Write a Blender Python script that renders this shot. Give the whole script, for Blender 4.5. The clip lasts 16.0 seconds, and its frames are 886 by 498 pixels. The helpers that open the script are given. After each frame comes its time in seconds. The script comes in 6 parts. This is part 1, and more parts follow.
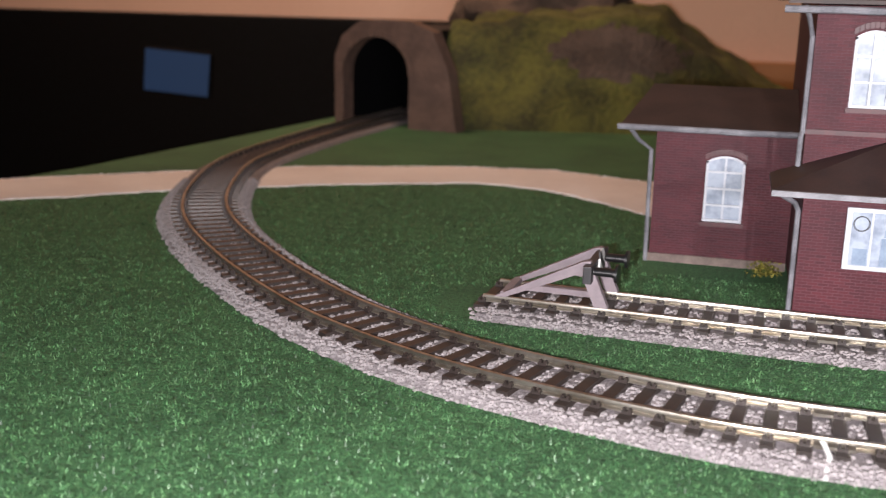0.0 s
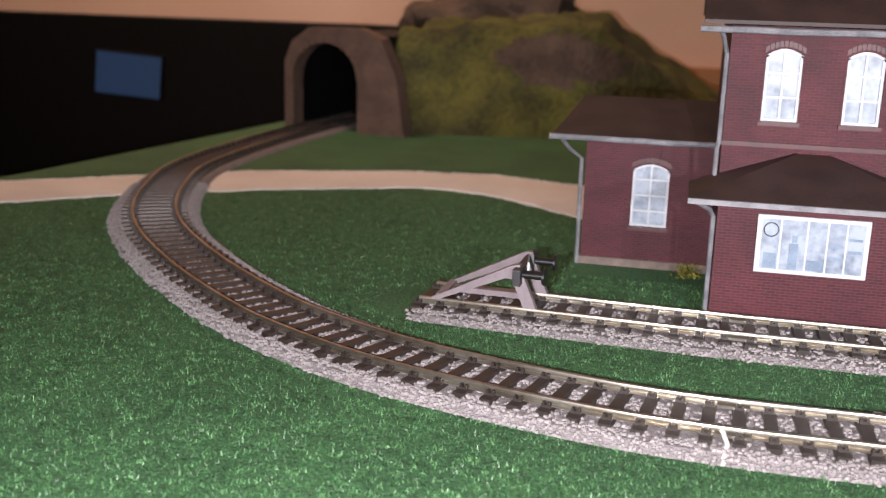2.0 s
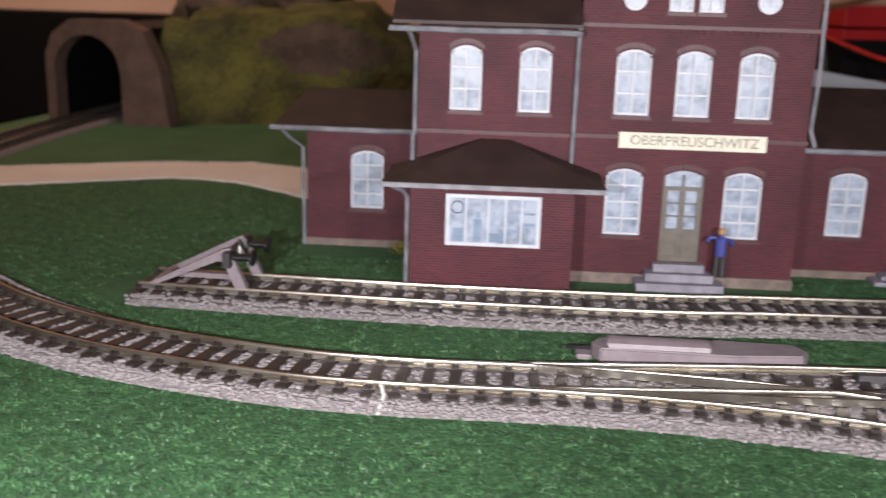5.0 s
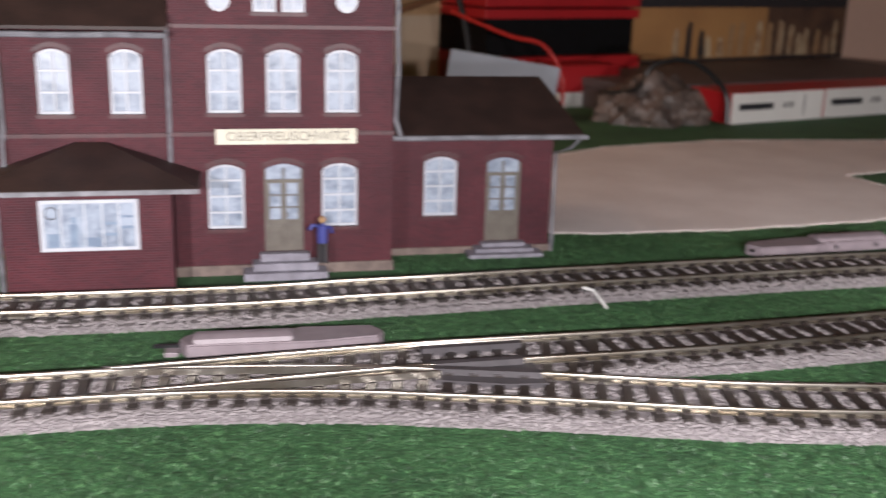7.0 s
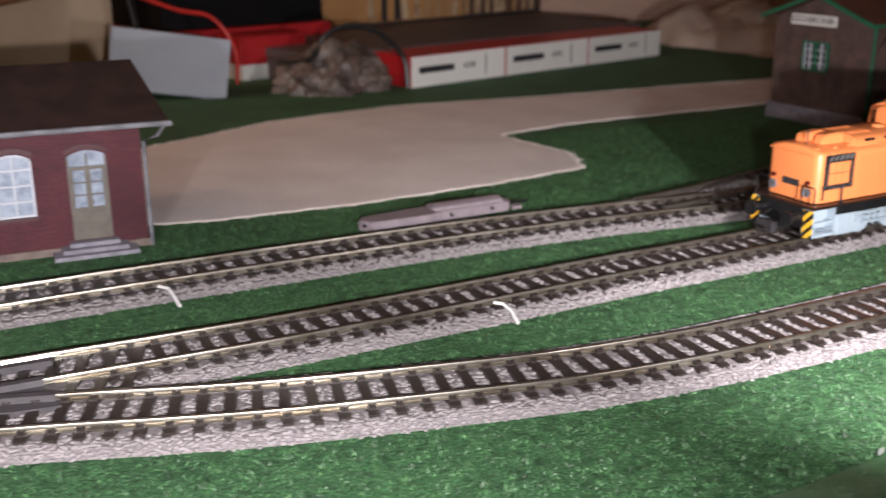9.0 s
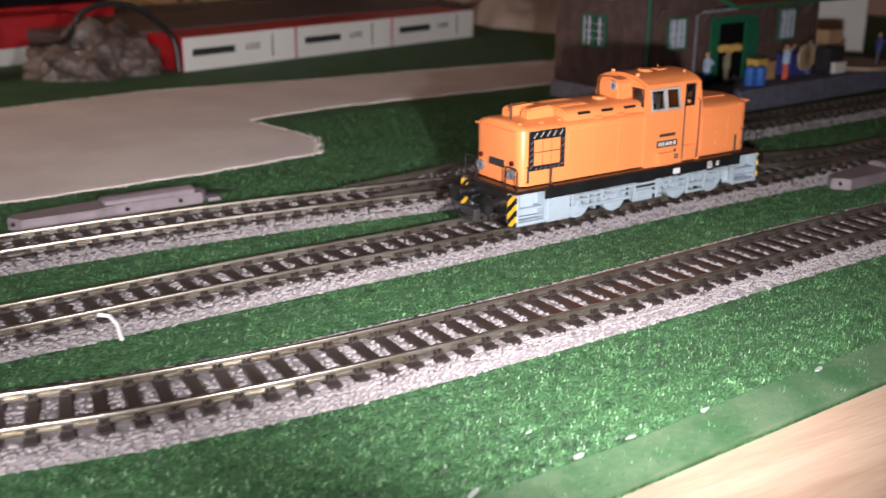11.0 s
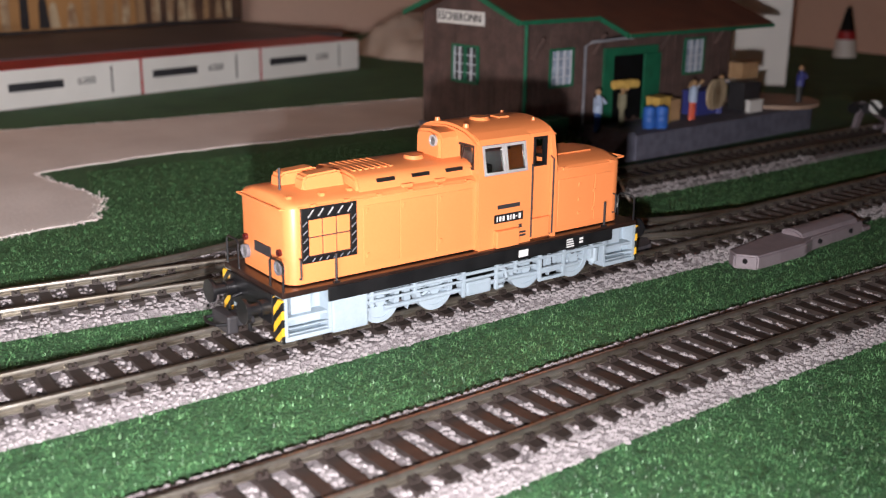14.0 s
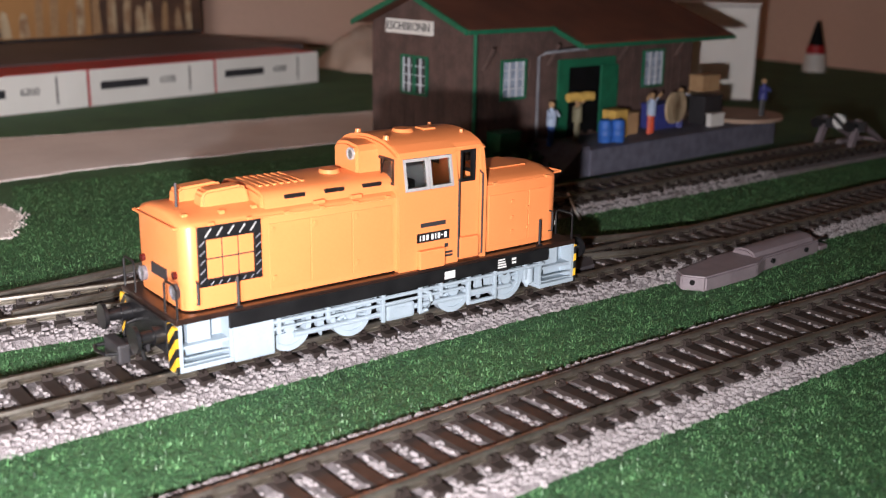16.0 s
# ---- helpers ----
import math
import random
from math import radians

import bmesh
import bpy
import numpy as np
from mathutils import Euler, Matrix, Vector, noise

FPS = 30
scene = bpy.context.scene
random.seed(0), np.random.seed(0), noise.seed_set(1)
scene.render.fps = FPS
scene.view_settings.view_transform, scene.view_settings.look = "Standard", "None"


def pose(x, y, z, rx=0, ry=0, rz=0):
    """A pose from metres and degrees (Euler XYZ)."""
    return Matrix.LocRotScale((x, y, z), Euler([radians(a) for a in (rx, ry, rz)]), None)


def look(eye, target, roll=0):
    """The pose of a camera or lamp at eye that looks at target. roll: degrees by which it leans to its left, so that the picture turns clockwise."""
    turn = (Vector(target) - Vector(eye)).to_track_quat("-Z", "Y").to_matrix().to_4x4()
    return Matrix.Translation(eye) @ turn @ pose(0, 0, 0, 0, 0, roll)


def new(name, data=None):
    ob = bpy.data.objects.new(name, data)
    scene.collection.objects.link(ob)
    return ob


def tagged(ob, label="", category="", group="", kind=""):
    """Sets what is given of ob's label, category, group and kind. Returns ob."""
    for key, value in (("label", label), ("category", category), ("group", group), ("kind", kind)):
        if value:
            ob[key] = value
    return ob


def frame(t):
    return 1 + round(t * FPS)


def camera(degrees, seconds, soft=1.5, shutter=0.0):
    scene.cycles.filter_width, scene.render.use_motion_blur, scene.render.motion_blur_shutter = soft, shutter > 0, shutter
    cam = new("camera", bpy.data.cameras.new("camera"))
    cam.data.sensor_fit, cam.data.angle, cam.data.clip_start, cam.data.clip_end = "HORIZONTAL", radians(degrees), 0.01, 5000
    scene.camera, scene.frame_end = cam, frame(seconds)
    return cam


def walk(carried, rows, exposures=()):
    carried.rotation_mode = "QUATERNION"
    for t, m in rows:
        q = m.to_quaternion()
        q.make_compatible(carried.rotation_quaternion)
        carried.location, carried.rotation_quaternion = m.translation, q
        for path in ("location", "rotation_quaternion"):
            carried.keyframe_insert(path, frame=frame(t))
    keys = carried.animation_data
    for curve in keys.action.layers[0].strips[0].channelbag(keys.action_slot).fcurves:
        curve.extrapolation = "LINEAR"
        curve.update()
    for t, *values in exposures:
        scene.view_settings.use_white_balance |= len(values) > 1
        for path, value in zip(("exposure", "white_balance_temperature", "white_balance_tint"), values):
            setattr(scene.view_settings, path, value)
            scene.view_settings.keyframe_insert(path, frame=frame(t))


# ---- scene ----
cam = camera(45.9, 16.0, 1.15, 0.5)
PATH = [
    (0, (-0.125, -0.342, 0.096), (-0.644, 1.527, -0.39), 1.2),
    (0.5, (-0.121, -0.346, 0.099), (-0.614, 1.531, -0.388), 1.4),
    (1, (-0.12, -0.349, 0.1), (-0.593, 1.531, -0.391), 1.6),
    (1.5, (-0.117, -0.355, 0.102), (-0.57, 1.531, -0.385), 1.7),
    (2, (-0.115, -0.357, 0.102), (-0.553, 1.533, -0.383), 1.7),
    (2.5, (-0.114, -0.357, 0.102), (-0.543, 1.535, -0.381), 1.8),
    (3, (-0.112, -0.358, 0.103), (-0.53, 1.536, -0.384), 1.8),
    (5.5, (-0.06, -0.39, 0.114), (-0.056, 1.541, -0.406), 1.8),
    (6, (-0.05, -0.396, 0.118), (0.07, 1.528, -0.415), 2.0),
    (6.5, (-0.043, -0.395, 0.121), (0.221, 1.515, -0.408), 2.0),
    (7, (-0.028, -0.396, 0.123), (0.378, 1.484, -0.424), 1.6),
    (7.5, (-0.002, -0.395, 0.127), (0.558, 1.437, -0.447), 1.1),
    (8, (0.017, -0.394, 0.128), (0.673, 1.4, -0.464), 0.8),
    (8.5, (0.038, -0.396, 0.129), (0.753, 1.372, -0.475), 0.2),
    (9, (0.053, -0.4, 0.128), (0.823, 1.342, -0.482), -0.1),
    (9.5, (0.076, -0.402, 0.13), (0.915, 1.306, -0.488), 0.1),
    (10, (0.102, -0.403, 0.123), (0.991, 1.276, -0.502), 0.3),
    (12.5, (0.208, -0.344, 0.106), (1.182, 1.295, -0.5), 0.0),
    (13, (0.221, -0.336, 0.104), (1.218, 1.295, -0.485), 0.2),
    (13.5, (0.235, -0.328, 0.102), (1.252, 1.295, -0.475), 0.3),
    (14, (0.246, -0.321, 0.101), (1.279, 1.295, -0.467), 0.5),
    (14.5, (0.254, -0.316, 0.097), (1.294, 1.297, -0.465), 0.6),
    (15, (0.264, -0.314, 0.096), (1.314, 1.295, -0.458), 0.7),
    (15.5, (0.268, -0.312, 0.096), (1.329, 1.293, -0.451), 0.9),
    (16, (0.27, -0.313, 0.097), (1.336, 1.291, -0.443), 0.8),
]
cam.data.dof.use_dof, cam.data.dof.focus_distance, cam.data.dof.aperture_fstop = True, 0.285, 22.0
walk(cam, [(t, look(e, g, r)) for t, e, g, r in PATH], exposures=[(0.0, 0.38), (3.0, 0.32), (5.5, -0.05), (7.0, 0.05), (8.5, 0.24), (10.0, 0.20), (12.5, 0.30), (14.0, 0.57), (16.0, 0.74)])

# ---- light: the phone's torch along the path, weak warm room light ----
MM = 0.001
world = bpy.data.worlds.new("world")
scene.world = world
world.use_nodes = True
world.node_tree.nodes["Background"].inputs[0].default_value = (1.0, 0.72, 0.50, 1)
world.node_tree.nodes["Background"].inputs[1].default_value = 0.004


def torch(eye, target, watts, cone):
    d = bpy.data.lights.new("torch", "SPOT")
    d.energy, d.spot_size, d.spot_blend = watts, radians(cone), 1.0
    d.shadow_soft_size, d.color = 0.003, (1.0, 0.945, 0.975)
    ob = new("torch", d)
    ob.matrix_world = look(eye, target)
    return ob


torch((-0.14, -0.352, 0.092), (-0.24, 0.0, 0.0), 5.4, 112)
torch((-0.03, -0.395, 0.108), (0.05, 0.0, 0.0), 2.7, 100)
torch((0.085, -0.402, 0.112), (0.15, 0.12, 0.01), 5.4, 92)
torch((0.245, -0.310, 0.075), (0.44, 0.03, 0.01), 4.4, 102)

d = bpy.data.lights.new("room_lamp", "AREA")
d.energy, d.size, d.color, d.spread = 2.5, 0.4, (1.0, 0.66, 0.46), radians(95)
room_lamp = new("room_lamp", d)
room_lamp.matrix_world = look((-0.75, 0.30, 1.0), (-0.45, 0.72, 0.1))

# ---- materials ----


def nodes_of(name):
    m = bpy.data.materials.new(name)
    m.use_nodes = True
    return m, m.node_tree.nodes, m.node_tree.links, m.node_tree.nodes["Principled BSDF"]


def mat(name, a, b=None, rough=0.5, metal=0.0, scale=200.0, fine=1500.0, bump=0.1, dist=0.0002, spec=0.5, contrast=(0.35, 0.65)):
    """Two colours mixed by coarse and fine noise, with a fine relief."""
    m, n, l, p = nodes_of(name)
    b = b or tuple(c * 0.75 for c in a)
    tc = n.new("ShaderNodeTexCoord")
    n1, n2 = n.new("ShaderNodeTexNoise"), n.new("ShaderNodeTexNoise")
    n1.inputs["Scale"].default_value, n2.inputs["Scale"].default_value = scale, fine
    n1.inputs["Detail"].default_value = 4
    l.new(tc.outputs["Object"], n1.inputs["Vector"]), l.new(tc.outputs["Object"], n2.inputs["Vector"])
    mix = n.new("ShaderNodeMath")
    mix.operation = "MULTIPLY_ADD"
    l.new(n2.outputs[0], mix.inputs[0])
    mix.inputs[1].default_value = 0.4
    sub = n.new("ShaderNodeMath")
    sub.operation = "SUBTRACT"
    l.new(n1.outputs[0], sub.inputs[0])
    sub.inputs[1].default_value = 0.2
    l.new(sub.outputs[0], mix.inputs[2])
    r = n.new("ShaderNodeValToRGB")
    r.color_ramp.elements[0].position, r.color_ramp.elements[1].position = contrast
    r.color_ramp.elements[0].color, r.color_ramp.elements[1].color = (*b, 1), (*a, 1)
    l.new(mix.outputs[0], r.inputs[0])
    l.new(r.outputs[0], p.inputs["Base Color"])
    p.inputs["Roughness"].default_value, p.inputs["Metallic"].default_value = rough, metal
    p.inputs["Specular IOR Level"].default_value = spec
    if bump:
        bp = n.new("ShaderNodeBump")
        bp.inputs["Strength"].default_value, bp.inputs["Distance"].default_value = bump, dist
        l.new(n2.outputs[0], bp.inputs["Height"])
        l.new(bp.outputs[0], p.inputs["Normal"])
    return m


def brick_mat(name, c1, c2, mortar, w=0.0030, h=0.00095):
    m, n, l, p = nodes_of(name)
    tc, sep, com = n.new("ShaderNodeTexCoord"), n.new("ShaderNodeSeparateXYZ"), n.new("ShaderNodeCombineXYZ")
    add = n.new("ShaderNodeMath")
    l.new(tc.outputs["Object"], sep.inputs[0])
    l.new(sep.outputs[0], add.inputs[0]), l.new(sep.outputs[1], add.inputs[1])
    l.new(add.outputs[0], com.inputs[0]), l.new(sep.outputs[2], com.inputs[1])
    br = n.new("ShaderNodeTexBrick")
    br.inputs["Color1"].default_value, br.inputs["Color2"].default_value, br.inputs["Mortar"].default_value = (*c1, 1), (*c2, 1), (*mortar, 1)
    br.inputs["Scale"].default_value = 1.0
    br.inputs["Brick Width"].default_value, br.inputs["Row Height"].default_value = w, h
    br.inputs["Mortar Size"].default_value, br.inputs["Mortar Smooth"].default_value = 0.00013, 0.4
    l.new(com.outputs[0], br.inputs["Vector"])
    ns = n.new("ShaderNodeTexNoise")
    ns.inputs["Scale"].default_value, ns.inputs["Detail"].default_value = 45, 6
    l.new(tc.outputs["Object"], ns.inputs["Vector"])
    mx = n.new("ShaderNodeMix")
    mx.data_type, mx.blend_type = "RGBA", "MULTIPLY"
    rp = n.new("ShaderNodeValToRGB")
    rp.color_ramp.elements[0].position, rp.color_ramp.elements[1].position = 0.3, 0.7
    rp.color_ramp.elements[0].color, rp.color_ramp.elements[1].color = (0.72, 0.70, 0.74, 1), (1.2, 1.15, 1.15, 1)
    l.new(ns.outputs[0], rp.inputs[0])
    mx.inputs[0].default_value = 1.0
    l.new(br.outputs["Color"], mx.inputs[6]), l.new(rp.outputs[0], mx.inputs[7])
    l.new(mx.outputs[2], p.inputs["Base Color"])
    bp = n.new("ShaderNodeBump")
    bp.inputs["Strength"].default_value, bp.inputs["Distance"].default_value = 0.6, 0.0002
    bp.invert = True
    l.new(br.outputs["Fac"], bp.inputs["Height"])
    l.new(bp.outputs[0], p.inputs["Normal"])
    p.inputs["Roughness"].default_value = 0.62
    p.inputs["Specular IOR Level"].default_value = 0.3
    return m


def stripes_mat(name, a, b, period, axis=(1, 1, 0), duty=0.5, rough=0.6, shift=0.0):
    """Painted stripes across the object's own axes."""
    m, n, l, p = nodes_of(name)
    tc, dot, md, gt, mx = (n.new(k) for k in ("ShaderNodeTexCoord", "ShaderNodeVectorMath", "ShaderNodeMath", "ShaderNodeMath", "ShaderNodeMix"))
    dot.operation = "DOT_PRODUCT"
    dot.inputs[1].default_value = [c / period for c in axis]
    l.new(tc.outputs["Object"], dot.inputs[0])
    md.operation = "FRACT"
    off = n.new("ShaderNodeMath")
    off.inputs[1].default_value = 10.0 + shift
    l.new(dot.outputs["Value"], off.inputs[0])
    l.new(off.outputs[0], md.inputs[0])
    gt.operation = "GREATER_THAN"
    gt.inputs[1].default_value = duty
    l.new(md.outputs[0], gt.inputs[0])
    mx.data_type = "RGBA"
    mx.inputs[6].default_value, mx.inputs[7].default_value = (*a, 1), (*b, 1)
    l.new(gt.outputs[0], mx.inputs[0])
    l.new(mx.outputs[2], p.inputs["Base Color"])
    p.inputs["Roughness"].default_value = rough
    return m


def glow_mat(name, c, s):
    m, n, l, p = nodes_of(name)
    p.inputs["Base Color"].default_value = (0, 0, 0, 1)
    p.inputs["Emission Color"].default_value, p.inputs["Emission Strength"].default_value = (*c, 1), s
    return m


def glass_mat(name):
    m, n, l, p = nodes_of(name)
    p.inputs["Base Color"].default_value = (0.9, 0.95, 0.95, 1)
    p.inputs["Transmission Weight"].default_value, p.inputs["Roughness"].default_value = 1.0, 0.03
    p.inputs["IOR"].default_value = 1.25
    return m


def grass_ground_mat():
    m, n, l, p = nodes_of("grass_mat")
    tc = n.new("ShaderNodeTexCoord")
    a, b = n.new("ShaderNodeTexNoise"), n.new("ShaderNodeTexNoise")
    a.inputs["Scale"].default_value, a.inputs["Detail"].default_value = 28, 5
    b.inputs["Scale"].default_value, b.inputs["Detail"].default_value = 900, 3
    l.new(tc.outputs["Object"], a.inputs["Vector"]), l.new(tc.outputs["Object"], b.inputs["Vector"])
    r1, r2, mx = n.new("ShaderNodeValToRGB"), n.new("ShaderNodeValToRGB"), n.new("ShaderNodeMix")
    r1.color_ramp.elements[0].position, r1.color_ramp.elements[1].position = 0.3, 0.72
    r1.color_ramp.elements[0].color, r1.color_ramp.elements[1].color = (0.030, 0.092, 0.036, 1), (0.052, 0.150, 0.056, 1)
    r2.color_ramp.elements[0].position, r2.color_ramp.elements[1].position = 0.3, 0.75
    r2.color_ramp.elements[0].color, r2.color_ramp.elements[1].color = (0.35, 0.35, 0.35, 1), (1.7, 1.7, 1.7, 1)
    l.new(a.outputs[0], r1.inputs[0]), l.new(b.outputs[0], r2.inputs[0])
    mx.data_type, mx.blend_type = "RGBA", "MULTIPLY"
    mx.inputs[0].default_value = 1.0
    l.new(r1.outputs[0], mx.inputs[6]), l.new(r2.outputs[0], mx.inputs[7])
    l.new(mx.outputs[2], p.inputs["Base Color"])
    bp = n.new("ShaderNodeBump")
    bp.inputs["Strength"].default_value, bp.inputs["Distance"].default_value = 1.0, 0.0006
    l.new(b.outputs[0], bp.inputs["Height"])
    l.new(bp.outputs[0], p.inputs["Normal"])
    p.inputs["Roughness"].default_value = 0.8
    return m


def fibre_mat():
    m, n, l, p = nodes_of("fibres")
    g, r = n.new("ShaderNodeNewGeometry"), n.new("ShaderNodeValToRGB")
    r.color_ramp.elements[0].color, r.color_ramp.elements[1].color = (0.026, 0.095, 0.034, 1), (0.073, 0.208, 0.070, 1)
    e = r.color_ramp.elements.new(0.96)
    e.color = (0.11, 0.225, 0.10, 1)
    tc, ns, rp, mx = (n.new(k) for k in ("ShaderNodeTexCoord", "ShaderNodeTexNoise", "ShaderNodeValToRGB", "ShaderNodeMix"))
    ns.inputs["Scale"].default_value, ns.inputs["Detail"].default_value = 260, 3
    l.new(tc.outputs["Object"], ns.inputs["Vector"])
    rp.color_ramp.elements[0].position, rp.color_ramp.elements[1].position = 0.35, 0.66
    rp.color_ramp.elements[0].color, rp.color_ramp.elements[1].color = (0.24, 0.25, 0.24, 1), (1.55, 1.55, 1.5, 1)
    l.new(ns.outputs[0], rp.inputs[0])
    mx.data_type, mx.blend_type = "RGBA", "MULTIPLY"
    mx.inputs[0].default_value = 1.0
    l.new(g.outputs["Random Per Island"], r.inputs[0])
    l.new(r.outputs[0], mx.inputs[6]), l.new(rp.outputs[0], mx.inputs[7])
    l.new(mx.outputs[2], p.inputs["Base Color"])
    p.inputs["Roughness"].default_value, p.inputs["Specular IOR Level"].default_value = 0.45, 0.45
    return m


def island_mat(name, a, b, rough=0.7):
    m, n, l, p = nodes_of(name)
    g, r = n.new("ShaderNodeNewGeometry"), n.new("ShaderNodeValToRGB")
    r.color_ramp.elements[0].color, r.color_ramp.elements[1].color = (*a, 1), (*b, 1)
    l.new(g.outputs["Random Per Island"], r.inputs[0])
    l.new(r.outputs[0], p.inputs["Base Color"])
    p.inputs["Roughness"].default_value = rough
    return m


ORANGE = mat("orange_enamel", (0.84, 0.268, 0.088), (0.80, 0.245, 0.078), 0.36, scale=30, bump=0.02)
GREYBLUE = mat("grey_frame_paint", (0.36, 0.435, 0.49), (0.31, 0.38, 0.43), 0.5, scale=120)
BLACKP = mat("black_plastic", (0.012, 0.012, 0.013), (0.007, 0.007, 0.008), 0.35)
WHITEP = mat("white_print", (0.8, 0.8, 0.78), (0.7, 0.7, 0.68), 0.5)
STEEL = mat("nickel_rail", (0.47, 0.44, 0.385), (0.30, 0.265, 0.215), 0.31, 0.92, scale=60, fine=600, bump=0.05)
SLEEPER = mat("sleeper_plastic", (0.034, 0.025, 0.022), (0.021, 0.016, 0.014), 0.45, scale=300)
BALLAST = mat("ballast_bed", (0.26, 0.232, 0.238), (0.17, 0.150, 0.154), 0.85, scale=700, fine=2200, bump=0.9, dist=0.0006)
STONE = island_mat("ballast_stones", (0.235, 0.213, 0.215), (0.32, 0.291, 0.293), 0.85)
GRASS = grass_ground_mat()
FIBRE = fibre_mat()
SAND = mat("sand_road", (0.82, 0.75, 0.715), (0.72, 0.645, 0.61), 0.9, scale=22, fine=700, bump=0.35, dist=0.0004)
BRICK = brick_mat("brick_wall", (0.078, 0.013, 0.019), (0.052, 0.009, 0.014), (0.088, 0.036, 0.044))
REDBRICK = mat("red_brick_trim", (0.070, 0.013, 0.016), (0.044, 0.009, 0.012), 0.5, scale=300)
PLINTH = mat("plinth_stone", (0.19, 0.145, 0.125), (0.12, 0.09, 0.08), 0.8)
ROOF = mat("roof_tile_dark", (0.040, 0.021, 0.017), (0.024, 0.013, 0.011), 0.6, scale=90, fine=900, bump=0.3)
ZINC = mat("zinc_gutter", (0.22, 0.22, 0.24), (0.12, 0.12, 0.135), 0.45, scale=150)
FRAMEW = mat("white_window_frame", (0.52, 0.54, 0.58), (0.44, 0.46, 0.50), 0.45)
PANE = mat("window_curtain_card", (0.33, 0.38, 0.46), (0.13, 0.165, 0.22), 0.35, scale=170, fine=500, bump=0, contrast=(0.25, 0.6))
DOORG = mat("grey_door_paint", (0.13, 0.115, 0.095), (0.10, 0.085, 0.07), 0.5)
CONCRETE = mat("grey_concrete", (0.26, 0.25, 0.29), (0.18, 0.17, 0.20), 0.8)
FROG = mat("grey_frog_plastic", (0.075, 0.067, 0.072), (0.055, 0.05, 0.054), 0.5)
LILAC = mat("grey_motor_plastic", (0.24, 0.20, 0.215), (0.20, 0.165, 0.18), 0.45)
PLATFORM = mat("slate_platform", (0.125, 0.125, 0.165), (0.085, 0.085, 0.115), 0.75)
CREAM = mat("cream_sign", (0.70, 0.67, 0.55), (0.60, 0.57, 0.46), 0.25)
INK = mat("dark_ink", (0.03, 0.03, 0.035), None, 0.5)
YELLOW = mat("yellow_paint", (0.85, 0.50, 0.03), None, 0.4)
HAZARD = stripes_mat("hazard_stripes", (0.85, 0.47, 0.03), (0.01, 0.01, 0.01), 0.0031, (0, 0.72, 0.72), 0.5, 0.4)
TIMBER = mat("dark_brown_boards", (0.105, 0.062, 0.052), (0.064, 0.039, 0.033), 0.75, scale=120, fine=700, bump=0.4)
SHEDROOF = mat("red_brown_roof", (0.14, 0.048, 0.026), (0.10, 0.034, 0.02), 0.7, scale=60)
GREENP = mat("green_paint", (0.012, 0.13, 0.065), (0.010, 0.10, 0.05), 0.5)
WOOD = mat("pine_board", (0.46, 0.335, 0.245), (0.33, 0.215, 0.145), 0.6, scale=14, fine=420)
for nd in WOOD.node_tree.nodes:
    if nd.bl_idname == "ShaderNodeTexNoise":
        mp = WOOD.node_tree.nodes.new("ShaderNodeMapping")
        mp.inputs["Scale"].default_value, mp.inputs["Rotation"].default_value = (0.25, 5.0, 1.0), (0, 0, radians(-6))
        WOOD.node_tree.links.new(nd.inputs["Vector"].links[0].from_socket, mp.inputs["Vector"])
        WOOD.node_tree.links.new(mp.outputs[0], nd.inputs["Vector"])
MATBACK = mat("bare_mat_rim", (0.11, 0.175, 0.10), (0.045, 0.115, 0.05), 0.45, scale=60, fine=500, bump=0.3)
WALLP = mat("peach_wall", (0.72, 0.49, 0.38), (0.66, 0.44, 0.34), 0.9, scale=6, fine=200, bump=0.1)
DARK = mat("black_furniture_and_shade", (0.006, 0.006, 0.007), (0.004, 0.004, 0.004), 0.6, spec=0.15)
HILL = mat("moss_hill", (0.115, 0.115, 0.023), (0.036, 0.037, 0.012), 0.9, scale=26, fine=260, bump=0.8, dist=0.003)
ROCK = mat("brown_rock", (0.10, 0.070, 0.055), (0.05, 0.035, 0.028), 0.85, scale=40, fine=300, bump=0.8, dist=0.003)
PORTAL = mat("tunnel_stone", (0.155, 0.092, 0.068), (0.10, 0.060, 0.046), 0.85, scale=60, fine=260, bump=0.4)
REDBOX = mat("red_carton", (0.44, 0.016, 0.020), (0.36, 0.012, 0.016), 0.45, scale=20)
WHITEBOX = mat("white_carton", (0.74, 0.72, 0.68), (0.66, 0.64, 0.60), 0.5, scale=20)
GLASS = glass_mat("clear_glazing")
CABLE = mat("black_cable", (0.010, 0.010, 0.010), None, 0.4)
REDCABLE = mat("red_cable", (0.5, 0.02, 0.015), None, 0.4)
CARTON = mat("brown_carton", (0.42, 0.26, 0.13), (0.34, 0.20, 0.10), 0.8)
DARKGREY = mat("dark_grey_plastic", (0.035, 0.033, 0.036), None, 0.5)
LENS = glow_mat("lit_headlamp", (1.0, 0.97, 0.88), 3.0)
REDLENS = mat("red_lens", (0.10, 0.010, 0.010), None, 0.2)
LAMPGLASS = mat("lamp_glass", (0.16, 0.15, 0.15), (0.08, 0.08, 0.08), 0.12, scale=900)
WALKWAY = mat("walkway_plastic", (0.030, 0.014, 0.010), (0.016, 0.009, 0.007), 0.32)
PALEGLINT = mat("pale_grey_glint", (0.50, 0.52, 0.53), (0.40, 0.42, 0.43), 0.4)
SCREEN = glow_mat("blue_screen", (0.07, 0.155, 0.36), 0.13)
